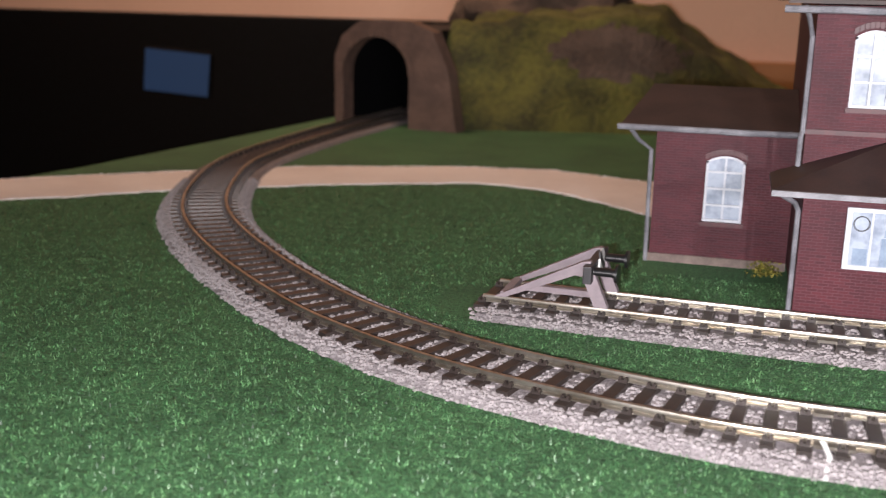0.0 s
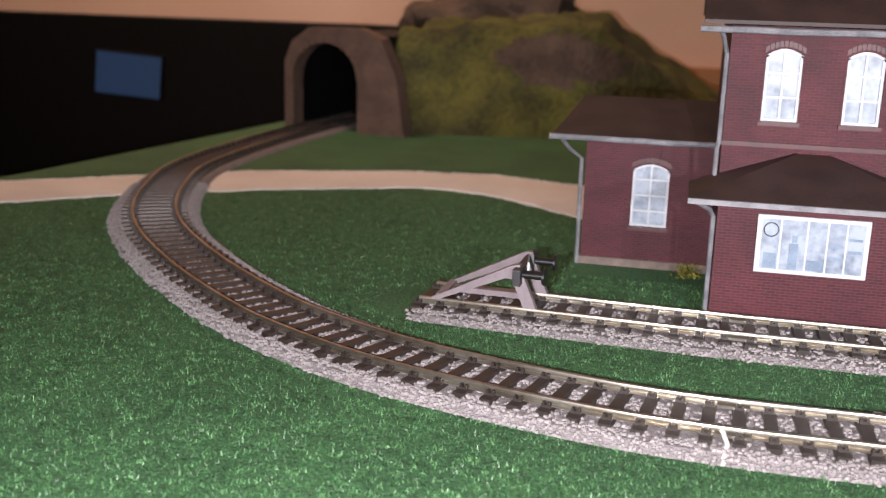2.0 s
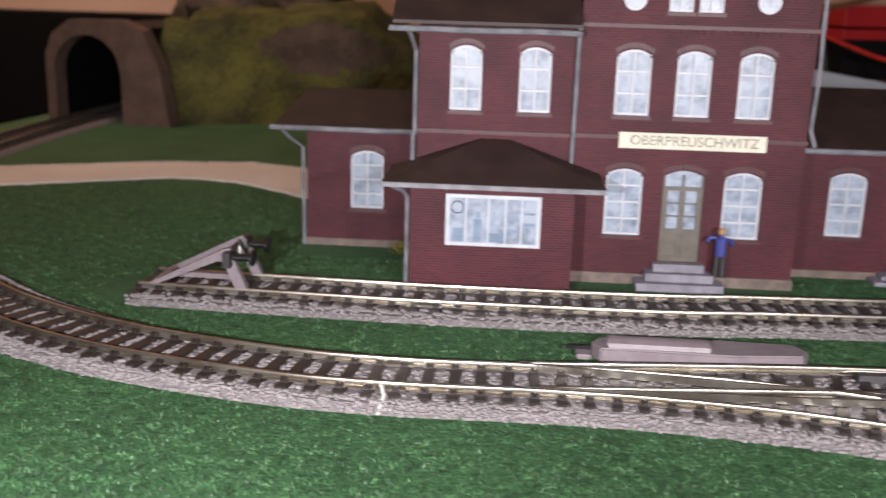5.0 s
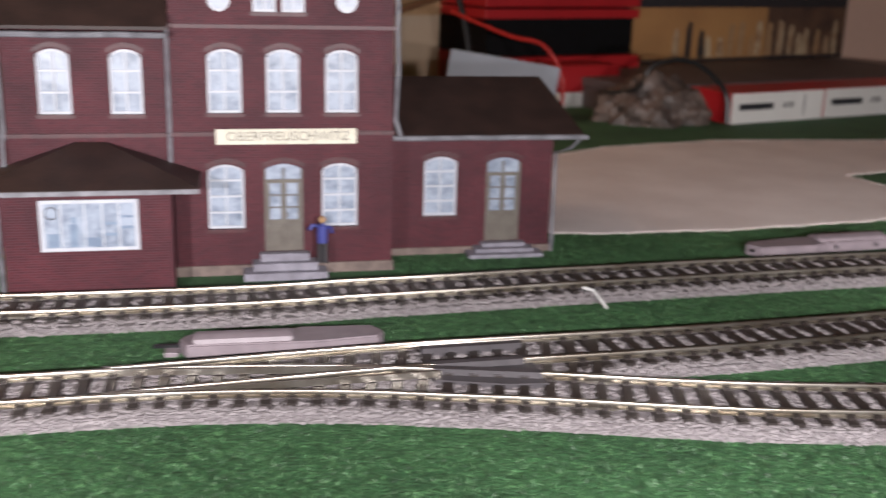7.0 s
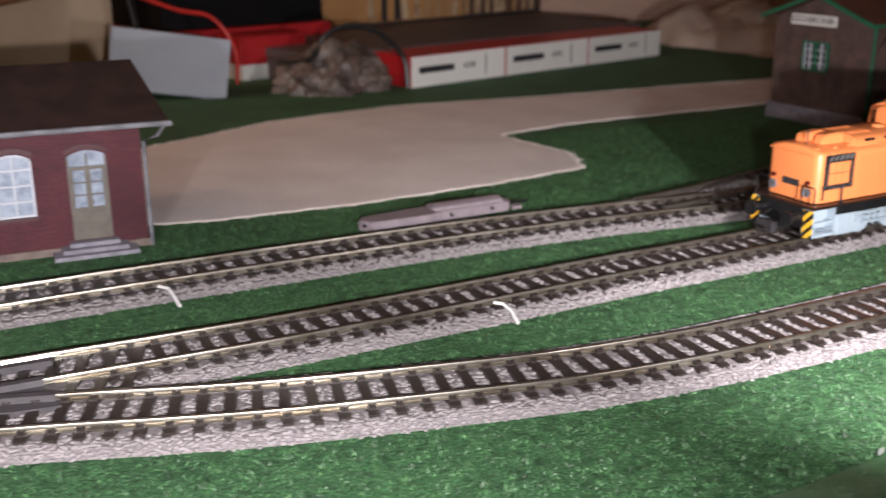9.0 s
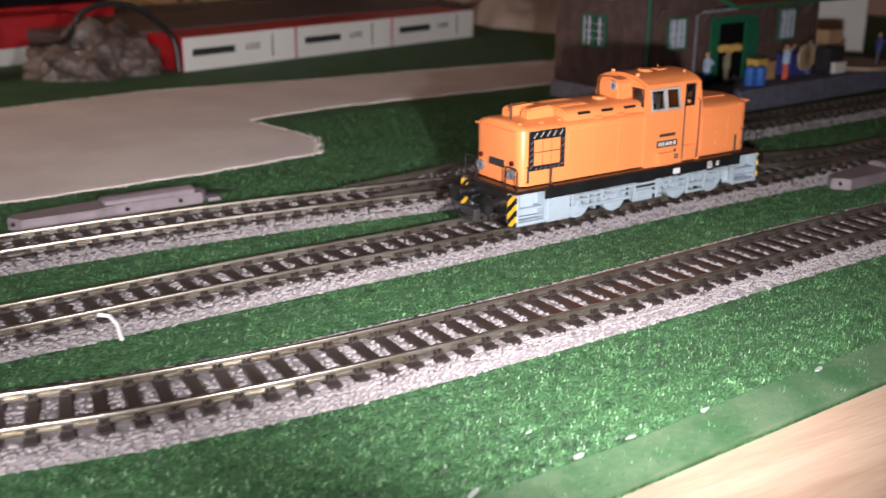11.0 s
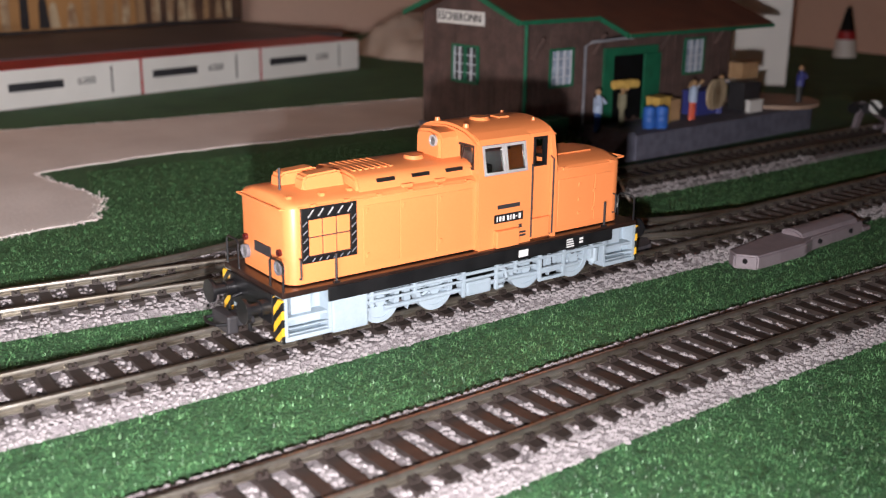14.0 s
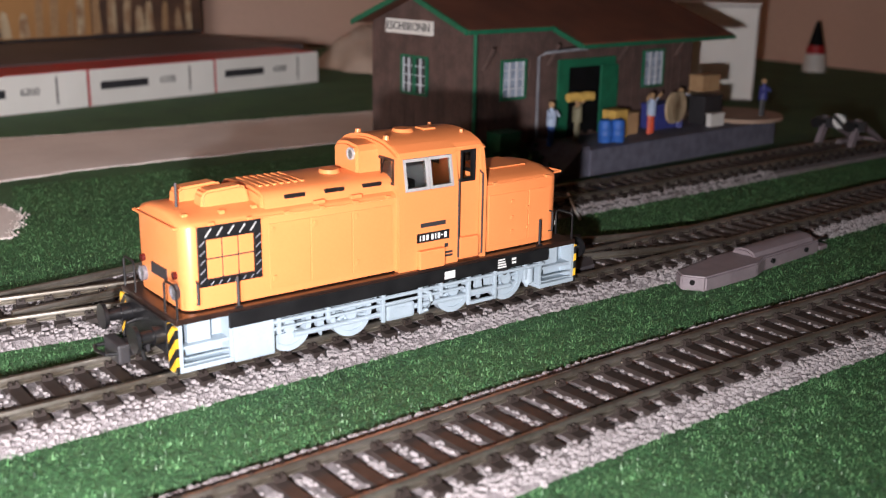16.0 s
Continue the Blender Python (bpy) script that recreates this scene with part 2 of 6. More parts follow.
CHROME = mat("bright_trim", (0.70, 0.69, 0.68), (0.52, 0.51, 0.50), 0.2, 0.45)

# ---- mesh helpers (sizes in millimetres) ----


def box(bm, x0, x1, y0, y1, z0, z1, bevel=0.0):
    vs = [bm.verts.new((x * MM, y * MM, z * MM)) for x in (x0, x1) for y in (y0, y1) for z in (z0, z1)]
    fs = [bm.faces.new([vs[i] for i in f]) for f in ((0, 1, 3, 2), (4, 6, 7, 5), (0, 4, 5, 1), (2, 3, 7, 6), (0, 2, 6, 4), (1, 5, 7, 3))]
    if bevel:
        es = {e for f in fs for e in f.edges}
        bmesh.ops.bevel(bm, geom=list(es), offset=bevel * MM, segments=2, affect="EDGES", profile=0.6)


def prism(bm, pts, axis, a, b):
    """A polygon of (u, v) points drawn along an axis from a to b: x -> (y, z), y -> (x, z), z -> (x, y)."""
    def put(u, v, w):
        p = {"x": (w, u, v), "y": (u, w, v), "z": (u, v, w)}[axis]
        return bm.verts.new([c * MM for c in p])
    lo, hi = [put(u, v, a) for u, v in pts], [put(u, v, b) for u, v in pts]
    n = len(pts)
    bm.faces.new(lo), bm.faces.new(hi[::-1])
    for i in range(n):
        bm.faces.new((lo[i], hi[i], hi[(i + 1) % n], lo[(i + 1) % n]))
    bmesh.ops.recalc_face_normals(bm, faces=bm.faces)


def tube(bm, pts, r, seg=8):
    """A round bar through points in mm."""
    rings = []
    P = [Vector(p) * MM for p in pts]
    for i, p in enumerate(P):
        d = (P[min(i + 1, len(P) - 1)] - P[max(i - 1, 0)]).normalized()
        up = Vector((0, 0, 1)) if abs(d.z) < 0.9 else Vector((1, 0, 0))
        s = d.cross(up).normalized()
        u = s.cross(d)
        rings.append([bm.verts.new(p + (s * math.cos(k * math.tau / seg) + u * math.sin(k * math.tau / seg)) * r * MM) for k in range(seg)])
    for a, b in zip(rings, rings[1:]):
        for k in range(seg):
            bm.faces.new((a[k], a[(k + 1) % seg], b[(k + 1) % seg], b[k]))
    bm.faces.new(rings[0][::-1]), bm.faces.new(rings[-1])


def disc(bm, c, axis, r, depth, seg=24, r2=None):
    """A turned disc or cone frustum, its axis x, y or z, starting at c."""
    n = {"x": Vector((1, 0, 0)), "y": Vector((0, 1, 0)), "z": Vector((0, 0, 1))}[axis]
    s = n.orthogonal().normalized()
    u = n.cross(s)
    c = Vector(c) * MM
    r2 = r if r2 is None else r2
    a = [bm.verts.new(c + (s * math.cos(k * math.tau / seg) + u * math.sin(k * math.tau / seg)) * r * MM) for k in range(seg)]
    b = [bm.verts.new(c + n * depth * MM + (s * math.cos(k * math.tau / seg) + u * math.sin(k * math.tau / seg)) * r2 * MM) for k in range(seg)]
    bm.faces.new(a[::-1]), bm.faces.new(b)
    for k in range(seg):
        bm.faces.new((a[k], a[(k + 1) % seg], b[(k + 1) % seg], b[k]))
    bmesh.ops.recalc_face_normals(bm, faces=bm.faces)


def ring(bm, c, axis, r0, r1, depth, seg=24):
    n = {"x": Vector((1, 0, 0)), "y": Vector((0, 1, 0)), "z": Vector((0, 0, 1))}[axis]
    s = n.orthogonal().normalized()
    u = n.cross(s)
    c = Vector(c) * MM
    loops = []
    for r, w in ((r0, 0), (r1, 0), (r1, depth), (r0, depth)):
        loops.append([bm.verts.new(c + n * w * MM + (s * math.cos(k * math.tau / seg) + u * math.sin(k * math.tau / seg)) * r * MM) for k in range(seg)])
    for j in range(4):
        a, b = loops[j], loops[(j + 1) % 4]
        for k in range(seg):
            bm.faces.new((a[k], a[(k + 1) % seg], b[(k + 1) % seg], b[k]))
    bmesh.ops.recalc_face_normals(bm, faces=bm.faces)


def finish(name, bm, material, smooth=False):
    me = bpy.data.meshes.new(name)
    bm.to_mesh(me)
    bm.free()
    me.materials.append(material)
    if smooth:
        for p in me.polygons:
            p.use_smooth = True
        me.set_sharp_from_angle(angle=radians(35))
    return me


def part(name, bm, material, parent=None, label="", smooth=False):
    ob = new(name, finish(name, bm, material, smooth))
    ob.parent = parent
    return tagged(ob, label)


def thing(name, label, category, m=None, group="", kind=""):
    ob = new(name)
    ob.empty_display_size = 0.01
    if m is not None:
        ob.matrix_world = m
    return tagged(ob, label, category, group, kind)


def block(name, material, parent, *dims, bevel=0.0, label=""):
    bm = bmesh.new()
    box(bm, *dims, bevel=bevel)
    return part(name, bm, material, parent, label)


def rods(name, material, parent, paths, r, label=""):
    bm = bmesh.new()
    for p in paths:
        tube(bm, p, r)
    return part(name, bm, material, parent, label, True)


def lettering(name, text, size, material, parent, m, label=""):
    c = bpy.data.curves.new(name, "FONT")
    c.body, c.size, c.align_x, c.align_y, c.extrude = text, size * MM, "CENTER", "CENTER", 0.00012
    c.materials.append(material)
    ob = new(name, c)
    ob.parent = parent
    ob.matrix_local = m
    return tagged(ob, label)


def spline(pts, step=2.0):
    """A smooth line through points in the plane, at even steps of mm; gives places and headings."""
    P = [Vector(p) for p in pts]
    P = [P[0] * 2 - P[1]] + P + [P[-1] * 2 - P[-2]]
    out = []
    for i in range(1, len(P) - 2):
        a, b, c, e = P[i - 1:i + 3]
        for k in range(24):
            t = k / 24
            out.append(0.5 * (2 * b + (c - a) * t + (2 * a - 5 * b + 4 * c - e) * t * t + (3 * b - a - 3 * c + e) * t ** 3))
    out.append(P[-2])
    res, acc = [out[0]], 0.0
    for a, b in zip(out, out[1:]):
        seg = (b - a).length
        while acc + seg >= step:
            t = (step - acc) / seg
            a = a.lerp(b, t)
            res.append(a)
            seg = (b - a).length
            acc = 0.0
        acc += seg
    head = [(res[min(i + 1, len(res) - 1)] - res[max(i - 1, 0)]).normalized() for i in range(len(res))]
    return res, head


def sweep(bm, line, head, profile, caps=True):
    """A closed profile of (offset to the left, height) carried along a line."""
    rings = []
    for p, h in zip(line, head):
        nrm = Vector((-h.y, h.x))
        rings.append([bm.verts.new(((p.x + nrm.x * o) * MM, (p.y + nrm.y * o) * MM, z * MM)) for o, z in profile])
    n = len(profile)
    for a, b in zip(rings, rings[1:]):
        for k in range(n):
            bm.faces.new((a[k], a[(k + 1) % n], b[(k + 1) % n], b[k]))
    if caps:
        bm.faces.new(rings[0]), bm.faces.new(rings[-1][::-1])
    bmesh.ops.recalc_face_normals(bm, faces=bm.faces)


# ---- ground and room ----
RAIL_TOP = 5.8
TRACK_A = [(-366, 430), (-374, 347), (-380, 276), (-381, 200), (-376, 150), (-362, 103), (-343, 57), (-319, 18), (-285, -22), (-253, -53), (-225, -75), (-185, -96), (-135, -110), (-100, -114), (-61, -114), (-29, -115.5), (4, -120), (34, -127), (62, -134), (95, -143.5), (124, -150.5), (171, -159), (198, -163), (235, -165), (270, -164.5), (314, -162), (360, -158), (398, -154), (438, -150.5), (484, -147.5), (528, -146), (620, -138), (740, -126), (880, -108)]
TRACK_A2 = [(-61, -112.5), (-20, -108.5), (20, -105), (60, -103.6), (116, -102.5), (146, -101), (179, -99), (217, -96), (260, -92.5), (305, -90), (366, -85), (436, -78.5), (500, -74.5), (560, -69), (640, -61), (740, -50), (880, -30)]
TRACK_C = [(-194, -35), (-150, -38), (-90, -41), (-20, -41), (16, -38), (54, -36), (90, -33.5), (140, -31), (221, -27.5), (277, -28), (330, -31), (378, -35), (410, -39.5), (445, -48), (480, -58), (516, -67), (545, -70)]
TRACK_C2 = [(318, -25.5), (350, -20), (380, -12), (410, -4), (438, 2), (474, 4), (515, 5.5), (585, 10), (670, 17), (770, 25)]

bm = bmesh.new()
prism(bm, [(-446, -251), (215, -249.5), (330, -238), (1130, -160), (1130, 718), (-385, 718), (-405, 450), (-428, 300), (-455, 130), (-480, 40)], "z", -14, 0)
ground = tagged(part("ground", bm, GRASS), "green flocked grass mat covering the layout board", "ground", kind="structure")
bm = bmesh.new()
prism(bm, [(100, -251.2), (215, -249.8), (330, -238.2), (1130, -160.2), (1130, -146), (330, -224.0), (288, -229.5), (245, -233.0), (215, -236.5), (100, -240)], "z", -1.0, 0.25)
tagged(part("mat_rim", bm, MATBACK), "bald pale green rim of the grass mat", "mat rim", kind="structure")
bm = bmesh.new()
prism(bm, [(100, -251.5), (215, -250.5), (330, -239), (1130, -161), (1130, -215), (330, -293), (100, -306)], "z", -16, -1.2)
tagged(part("table_edge", bm, WOOD), "pale pine board along the front edge of the layout", "board", kind="structure")
bm = bmesh.new()
box(bm, -2600, 1800, 720, 760, -800, 1960)
wall = tagged(part("wall_north", bm, WALLP), "warm peach painted room wall", "wall", kind="structure")
bm = bmesh.new()
box(bm, 1135, 1175, -1600, 720, -800, 1960)
tagged(part("wall_east", bm, WALLP), "warm peach painted room wall", "wall", kind="structure")
bm = bmesh.new()
box(bm, -2640, -2600, -1600, 720, -800, 1960)
tagged(part("wall_west", bm, WALLP), "dim peach painted room wall", "wall", kind="structure")
bm = bmesh.new()
box(bm, -2600, 1135, -1640, -1600, -800, 1960)
tagged(part("wall_south", bm, WALLP), "dim peach painted room wall", "wall", kind="structure")
bm = bmesh.new()
box(bm, -2600, 1800, -1600, 1500, -840, -800)
tagged(part("floor", bm, DARK), "dark floor of the room", "floor", kind="structure")
bm = bmesh.new()
box(bm, -2600, 1800, -1600, 1500, 1960, 2000)
tagged(part("ceiling", bm, WALLP), "plain room ceiling", "ceiling", kind="structure")


# ---- sand road ----
def sand_road(name, left, right, z=0.5):
    """A strip between two edges given as points, closed at the ends, slightly raised and ragged."""
    bm = bmesh.new()
    def fine(pts):
        P = [Vector(p) for p in pts]
        return [a.lerp(b, k / 12) for a, b in zip(P, P[1:]) for k in range(12)] + [P[-1]]
    a, b = fine(left), fine(right)
    rim = [p + Vector((random.uniform(-1.0, 1.0), random.uniform(-1.0, 1.0))) for p in a + b[::-1]]
    prism(bm, [(p.x, p.y) for p in rim], "z", -1, z)
    bmesh.ops.triangulate(bm, faces=[f for f in bm.faces if len(f.verts) > 4])
    road = [p for p in rim]
    rng = np.random.default_rng(8)
    V, F = [], []
    for p, q in zip(road, road[1:]):
        for k in range(int((q - p).length * 3.0) if (q - p).length < 20 else 0):
            c = p.lerp(q, rng.uniform(0, 1)) + Vector((rng.normal(0, 1.3), rng.normal(0, 1.3)))
            r = rng.uniform(0.2, 0.55)
            F += [(len(V) + i, len(V) + j, len(V) + 3) for i, j in ((0, 1), (1, 2), (2, 0))]
            V += [((c.x + r * math.cos(w)) * MM, (c.y + r * math.sin(w)) * MM, 0.0002) for w in (0.3, 2.4, 4.5)]
            V.append((c.x * MM, c.y * MM, (z + r * 0.9) * MM))
    me = bpy.data.meshes.new("sand_grains")
    me.from_pydata(V, [], F)
    me.materials.append(SAND)
    tagged(new("sand_grains", me), "pale loose sand grains along the road edges", "sand", kind="stuff")
    return tagged(part(name, bm, SAND), "pale sandy road strewn over the grass mat", "road", kind="structure")


sand_road("road", [(-470, 85), (-446, 103), (-402, 136), (-350, 175), (-269, 207), (-219, 216), (-168, 200), (-100, 185), (0, 180), (100, 190), (159, 221), (222, 256), (312, 277), (443, 270), (640, 269), (700, 268)],
          [(-440, 42), (-415, 59), (-379, 91), (-320, 130), (-249, 165), (-208, 157), (-160, 118), (-100, 85), (0, 62), (100, 50), (143, 43), (210, 44), (280, 52), (339, 64), (350, 95), (336, 157), (400, 172), (480, 176), (560, 180), (700, 185)])


# ---- tracks ----
def sleeper_mesh():
    bm = bmesh.new()
    prism(bm, [(-1.75, 2.2), (1.75, 2.2), (1.5, 3.6), (-1.5, 3.6)], "y", -13.9, 13.9)
    for s in (-1, 1):
        for o in (-1.35, 1.35):
            y = s * 9.1 + o
            box(bm, -1.15, 1.15, y - 0.75, y + 0.75, 3.6, 4.3)
            for w in (-0.7, 0.7):
                box(bm, w - 0.32, w + 0.32, y - 0.6, y + 0.6, 4.3, 4.9)
    return finish("sleeper", bm, SLEEPER)


SLEEPER_MESH = sleeper_mesh()


def rail(name, line, head, off, parent, z=RAIL_TOP):
    bm = bmesh.new()
    prof = [(o + off, h) for o, h in ((-1.0, 3.6), (1.0, 3.6), (1.0, 3.9), (0.28, 4.15), (0.36, z - 1.2), (0.64, z - 1.0), (0.64, z - 0.3), (0.5, z - 0.09), (0.22, z), (-0.22, z), (-0.5, z - 0.09), (-0.64, z - 0.3), (-0.64, z - 1.0), (-0.36, z - 1.2), (-0.28, 4.15), (-1.0, 3.9))]
    sweep(bm, line, head, prof)
    return part(name, bm, STEEL, parent, "", True)


def track(name, pts, label, pitch=7.3, bed=True, sleepers=True, trim=(0, 0), drop=0.0, skip=None):
    th = thing(name, label, "track", group="model railway tracks")
    line, head = spline(pts, 4.0)
    if bed:
        bm = bmesh.new()
        dz = drop
        sweep(bm, line, head, [(o, z - dz) for o, z in [(-19.0, -0.5), (-18.6, 0.4), (-16.6, 2.2), (-8, 2.5), (8, 2.5), (16.6, 2.2), (18.6, 0.4), (19.0, -0.5)]])
        part("ballast", bm, BALLAST, th, "grey-brown moulded ballast bed")
    for s in (-1, 1):
        rail("rail", line, head, s * 9.1, th)
    if sleepers:
        l2, h2 = spline(pts, pitch)
        for i, (p, h) in enumerate(zip(l2, h2)):
            if i < trim[0] or i >= len(l2) - trim[1] or (skip and skip(p)):
                continue
            ob = new("sleeper", SLEEPER_MESH)
            ob.parent = th
            ob.matrix_local = Matrix.Translation((p.x * MM, p.y * MM, 0)) @ Matrix.Rotation(math.atan2(h.y, h.x), 4, "Z")
    return th, line, head


LINES = {}
LINES["a"] = track("main_track", TRACK_A, "long curved model track with brown sleepers and brassy rails on ballast")
LINES["m"] = track("middle_track", TRACK_A2, "model track with brown sleepers leaving the turnout behind the front track", trim=(19, 0), drop=0.25)


def long_sleepers():
    """Wide sleepers under both legs of the turnout, widening towards the frog."""
    th, line, head = LINES["a"]
    l2, h2 = spline(TRACK_A, 7.3)
    m2, _ = spline(TRACK_A2, 2.0)
    for p, h in zip(l2, h2):
        if not -40 < p.x < 78:
            continue
        q = min(m2, key=lambda r: abs(r.x - p.x))
        gap = (q.y - p.y)
        bm = bmesh.new()
        prism(bm, [(-1.72, 2.25), (1.72, 2.25), (1.48, 3.58), (-1.48, 3.58)], "y", 13.2, 13.9 + gap)
        ob = part("sleeper", bm, SLEEPER, LINES["m"][0])
        ob.matrix_local = Matrix.Translation((p.x * MM, p.y * MM, 0)) @ Matrix.Rotation(math.atan2(h.y, h.x), 4, "Z")


long_sleepers()
LINES["c"] = track("station_track", TRACK_C, "model siding track with brown sleepers before the station", trim=(0, 7), drop=0.5)
LINES["d"] = track("shed_track", TRACK_C2, "model branch track with brown sleepers leading past the goods shed", trim=(11, 0), drop=0.75)


def stones_along():
    """Loose rounded ballast grains on the beds, one joined mesh."""
    rng = np.random.default_rng(5)
    lower = np.array([(math.cos(k * math.tau / 5), math.sin(k * math.tau / 5), -0.2) for k in range(5)])
    upper = np.array([(0.66 * math.cos(k * math.tau / 5 + 0.3), 0.66 * math.sin(k * math.tau / 5 + 0.3), 0.62) for k in range(5)])
    base = np.concatenate([lower, upper])
    sides = np.array([(k, (k + 1) % 5, 5 + (k + 1) % 5, 5 + k) for k in range(5)])
    V, n = [], 0
    for key, dens in (("a", 110), ("m", 105), ("c", 90), ("d", 60)):
        _, line, head = LINES[key]
        for p, h in zip(line, head):
            if p.y > 120 or p.x > 660:
                continue
            k = dens
            o = rng.uniform(-19.2, 19.2, k)
            o = np.where(rng.uniform(0, 1, k) < 0.25, np.sign(o) * rng.uniform(13.8, 19.4, k), o)
            ok = np.abs(np.abs(o) - 9.1) > 1.4
            o = o[ok]
            k = len(o)
            u = rng.uniform(-2, 2, k)
            zz = np.where(np.abs(o) < 16.6, 2.55, 2.55 - (np.abs(o) - 16.6) * 0.80)
            r = rng.uniform(0.45, 0.88, k)
            c = np.stack([p.x + h.x * u - h.y * o, p.y + h.y * u + h.x * o, zz], 1)
            V.append((c[:, None] + base[None] * r[:, None, None] * rng.uniform(0.75, 1.1, (k, 10, 3))).reshape(-1, 3))
            n += k
    quads = (np.arange(n)[:, None, None] * 10 + sides[None]).reshape(-1, 4).tolist()
    tops = (np.arange(n)[:, None] * 10 + np.arange(5, 10)[None]).tolist()
    me = bpy.data.meshes.new("ballast_stones")
    me.from_pydata((np.concatenate(V) * MM).tolist(), [], quads + tops)
    me.materials.append(STONE)
    tagged(new("ballast_stones", me), "loose grey-pink ballast grains between the sleepers", "ballast", kind="stuff")


stones_along()


# ---- turnout fittings ----
def turnout_motor(m, label):
    th = thing("turnout_motor", label, "turnout motor", m, "turnout motors")
    bm = bmesh.new()
    prism(bm, [(-34, -0.5), (-30, -6.8), (-4, -7.6), (4, -5.2), (38, -4.2), (41, 0), (38, 5.6), (-8, 6.4), (-31, 3.6)], "z", 0, 4.7)
    bmesh.ops.bevel(bm, geom=list(bm.edges), offset=0.5 * MM, segments=2, affect="EDGES")
    part("housing", bm, LILAC, th)
    bm = bmesh.new()
    prism(bm, [(-3.6, 4.4), (-2.8, 6.0), (-0.6, 6.9), (2.8, 6.9), (4.6, 6.0), (5.2, 4.4)], "x", 0, 36)
    bmesh.ops.bevel(bm, geom=[e for e in bm.edges if abs(e.verts[0].co.x - e.verts[1].co.x) < 1e-6], offset=0.7 * MM, segments=2, affect="EDGES")
    part("cover", bm, LILAC, th, "rounded raised cover", True)
    block("lever", BLACKP, th, 39, 50, -0.6, 0.6, 2.2, 3.2)
    block("lug", LILAC, th, 41, 46, -3.0, 3.4, 0, 1.6, bevel=0.3)
    for x, y in ((-32.6, -4.1), (8, -5.9), (29, -5.2)):
        bm = bmesh.new()
        disc(bm, (x, y, 2.8), "y", 0.8, 0.8, 12)
        part("screw", bm, BLACKP, th)
    return th


turnout_motor(pose(-0.008, -0.0815, 0, 0, 0, 179) @ Matrix.Diagonal((0.86, 1, 1, 1)), "flat grey turnout motor box lying beside the turnout")
turnout_motor(pose(0.532, -0.0955, 0, 0, 0, 7), "flat grey turnout motor box on the grass between tracks")
turnout_motor(pose(0.484, 0.036, 0, 0, 0, 12), "dark turnout motor box beside the shed track")
turnout_motor(pose(0.226, 0.006, 0, 0, 0, 4), "flat grey turnout motor box behind the station track")


def turnout_bits():
    th = thing("turnout_frog", "dark plastic frog with bright check rails of the turnout", "turnout")
    bm = bmesh.new()
    prism(bm, [(30, -107), (62, -107), (62, -129), (50, -128), (30, -122)], "z", 2.4, 4.1)
    part("frog_plate", bm, FROG, th)
    bm = bmesh.new()
    prism(bm, [(30, -94.8), (32, -93.6), (60, -92.8), (63, -95), (62, -99.5), (30, -100.5)], "z", 2.4, 5.2)
    part("guard_plate", bm, FROG, th)
    bm = bmesh.new()
    prism(bm, [(451, -83), (456, -69), (492, -64.5), (484, -77)], "z", 2.4, 4.6)
    part("frog_plate", bm, FROG, th)
    bm = bmesh.new()
    prism(bm, [(452, -55), (500, -52), (503, -48), (498, -46), (452, -50)], "z", 2.4, 5.0)
    part("guard_plate", bm, FROG, th)
    # dark plastic rail heads through the crossing
    for key, off in (("a", 9.1), ("m", -9.1)):
        _, line, head = LINES[key]
        pick = [(p, h) for p, h in zip(line, head) if 28 < p.x < 62]
        bm = bmesh.new()
        sweep(bm, [p for p, h in pick], [h for p, h in pick], [(off + o, z) for o, z in ((-1.5, 3.8), (1.5, 3.8), (1.3, 5.9), (-1.3, 5.9))])
        part("frog_nose", bm, FROG, th, "dark plastic rail head at the crossing")
    # check rails beside the stock rails, closing rails to the frog, the blades
    rods("check_rail", STEEL, th, [[(30, -116, 5.0), (34, -116.6, 5.2), (78, -127.8, 5.2), (82, -129.5, 5.0)]], 0.45)
    rods("check_rail", STEEL, th, [[(26, -97.4, 5.0), (30, -97.0, 5.2), (60, -96.4, 5.2), (64, -96.0, 5.0)]], 0.45)
    bm = bmesh.new()
    prism(bm, [(-62, -122.0), (-60, -122.7), (32, -119.8), (32, -118.9)], "z", 3.8, 5.75)
    part("point_blade", bm, STEEL, th)
    bm = bmesh.new()
    prism(bm, [(-62, -105.4), (-60, -104.6), (32, -114.8), (32, -115.8)], "z", 3.8, 5.7)
    part("point_blade", bm, STEEL, th)


turnout_bits()


def rail_joiners(key, xs):
    """Bent metal joiners gripping the foot of both rails at the section ends."""
    th, line, head = LINES[key]
    for x in xs:
        i = min(range(len(line)), key=lambda k: abs(line[k].x - x))
        for off in (-9.1, 9.1):
            bm = bmesh.new()
            sweep(bm, line[i - 1:i + 2], head[i - 1:i + 2], [(off + o, z) for o, z in ((-1.6, 3.4), (1.6, 3.4), (1.6, 4.2), (0.6, 4.75), (-0.6, 4.75), (-1.6, 4.2))])
            part("rail_joiner", bm, STEEL, th, "bright metal rail joiner")


rail_joiners("a", (-99, 74, 262))
rail_joiners("m", (116, 300))
rail_joiners("c", (-94, 62, 190))


def white_wire(pts, label):
    bm = bmesh.new()
    tube(bm, pts, 0.6, 8)
    th = part("wire", bm, WHITEP, None, label, True)
    tagged(th, label, "wire", "feeder wires")


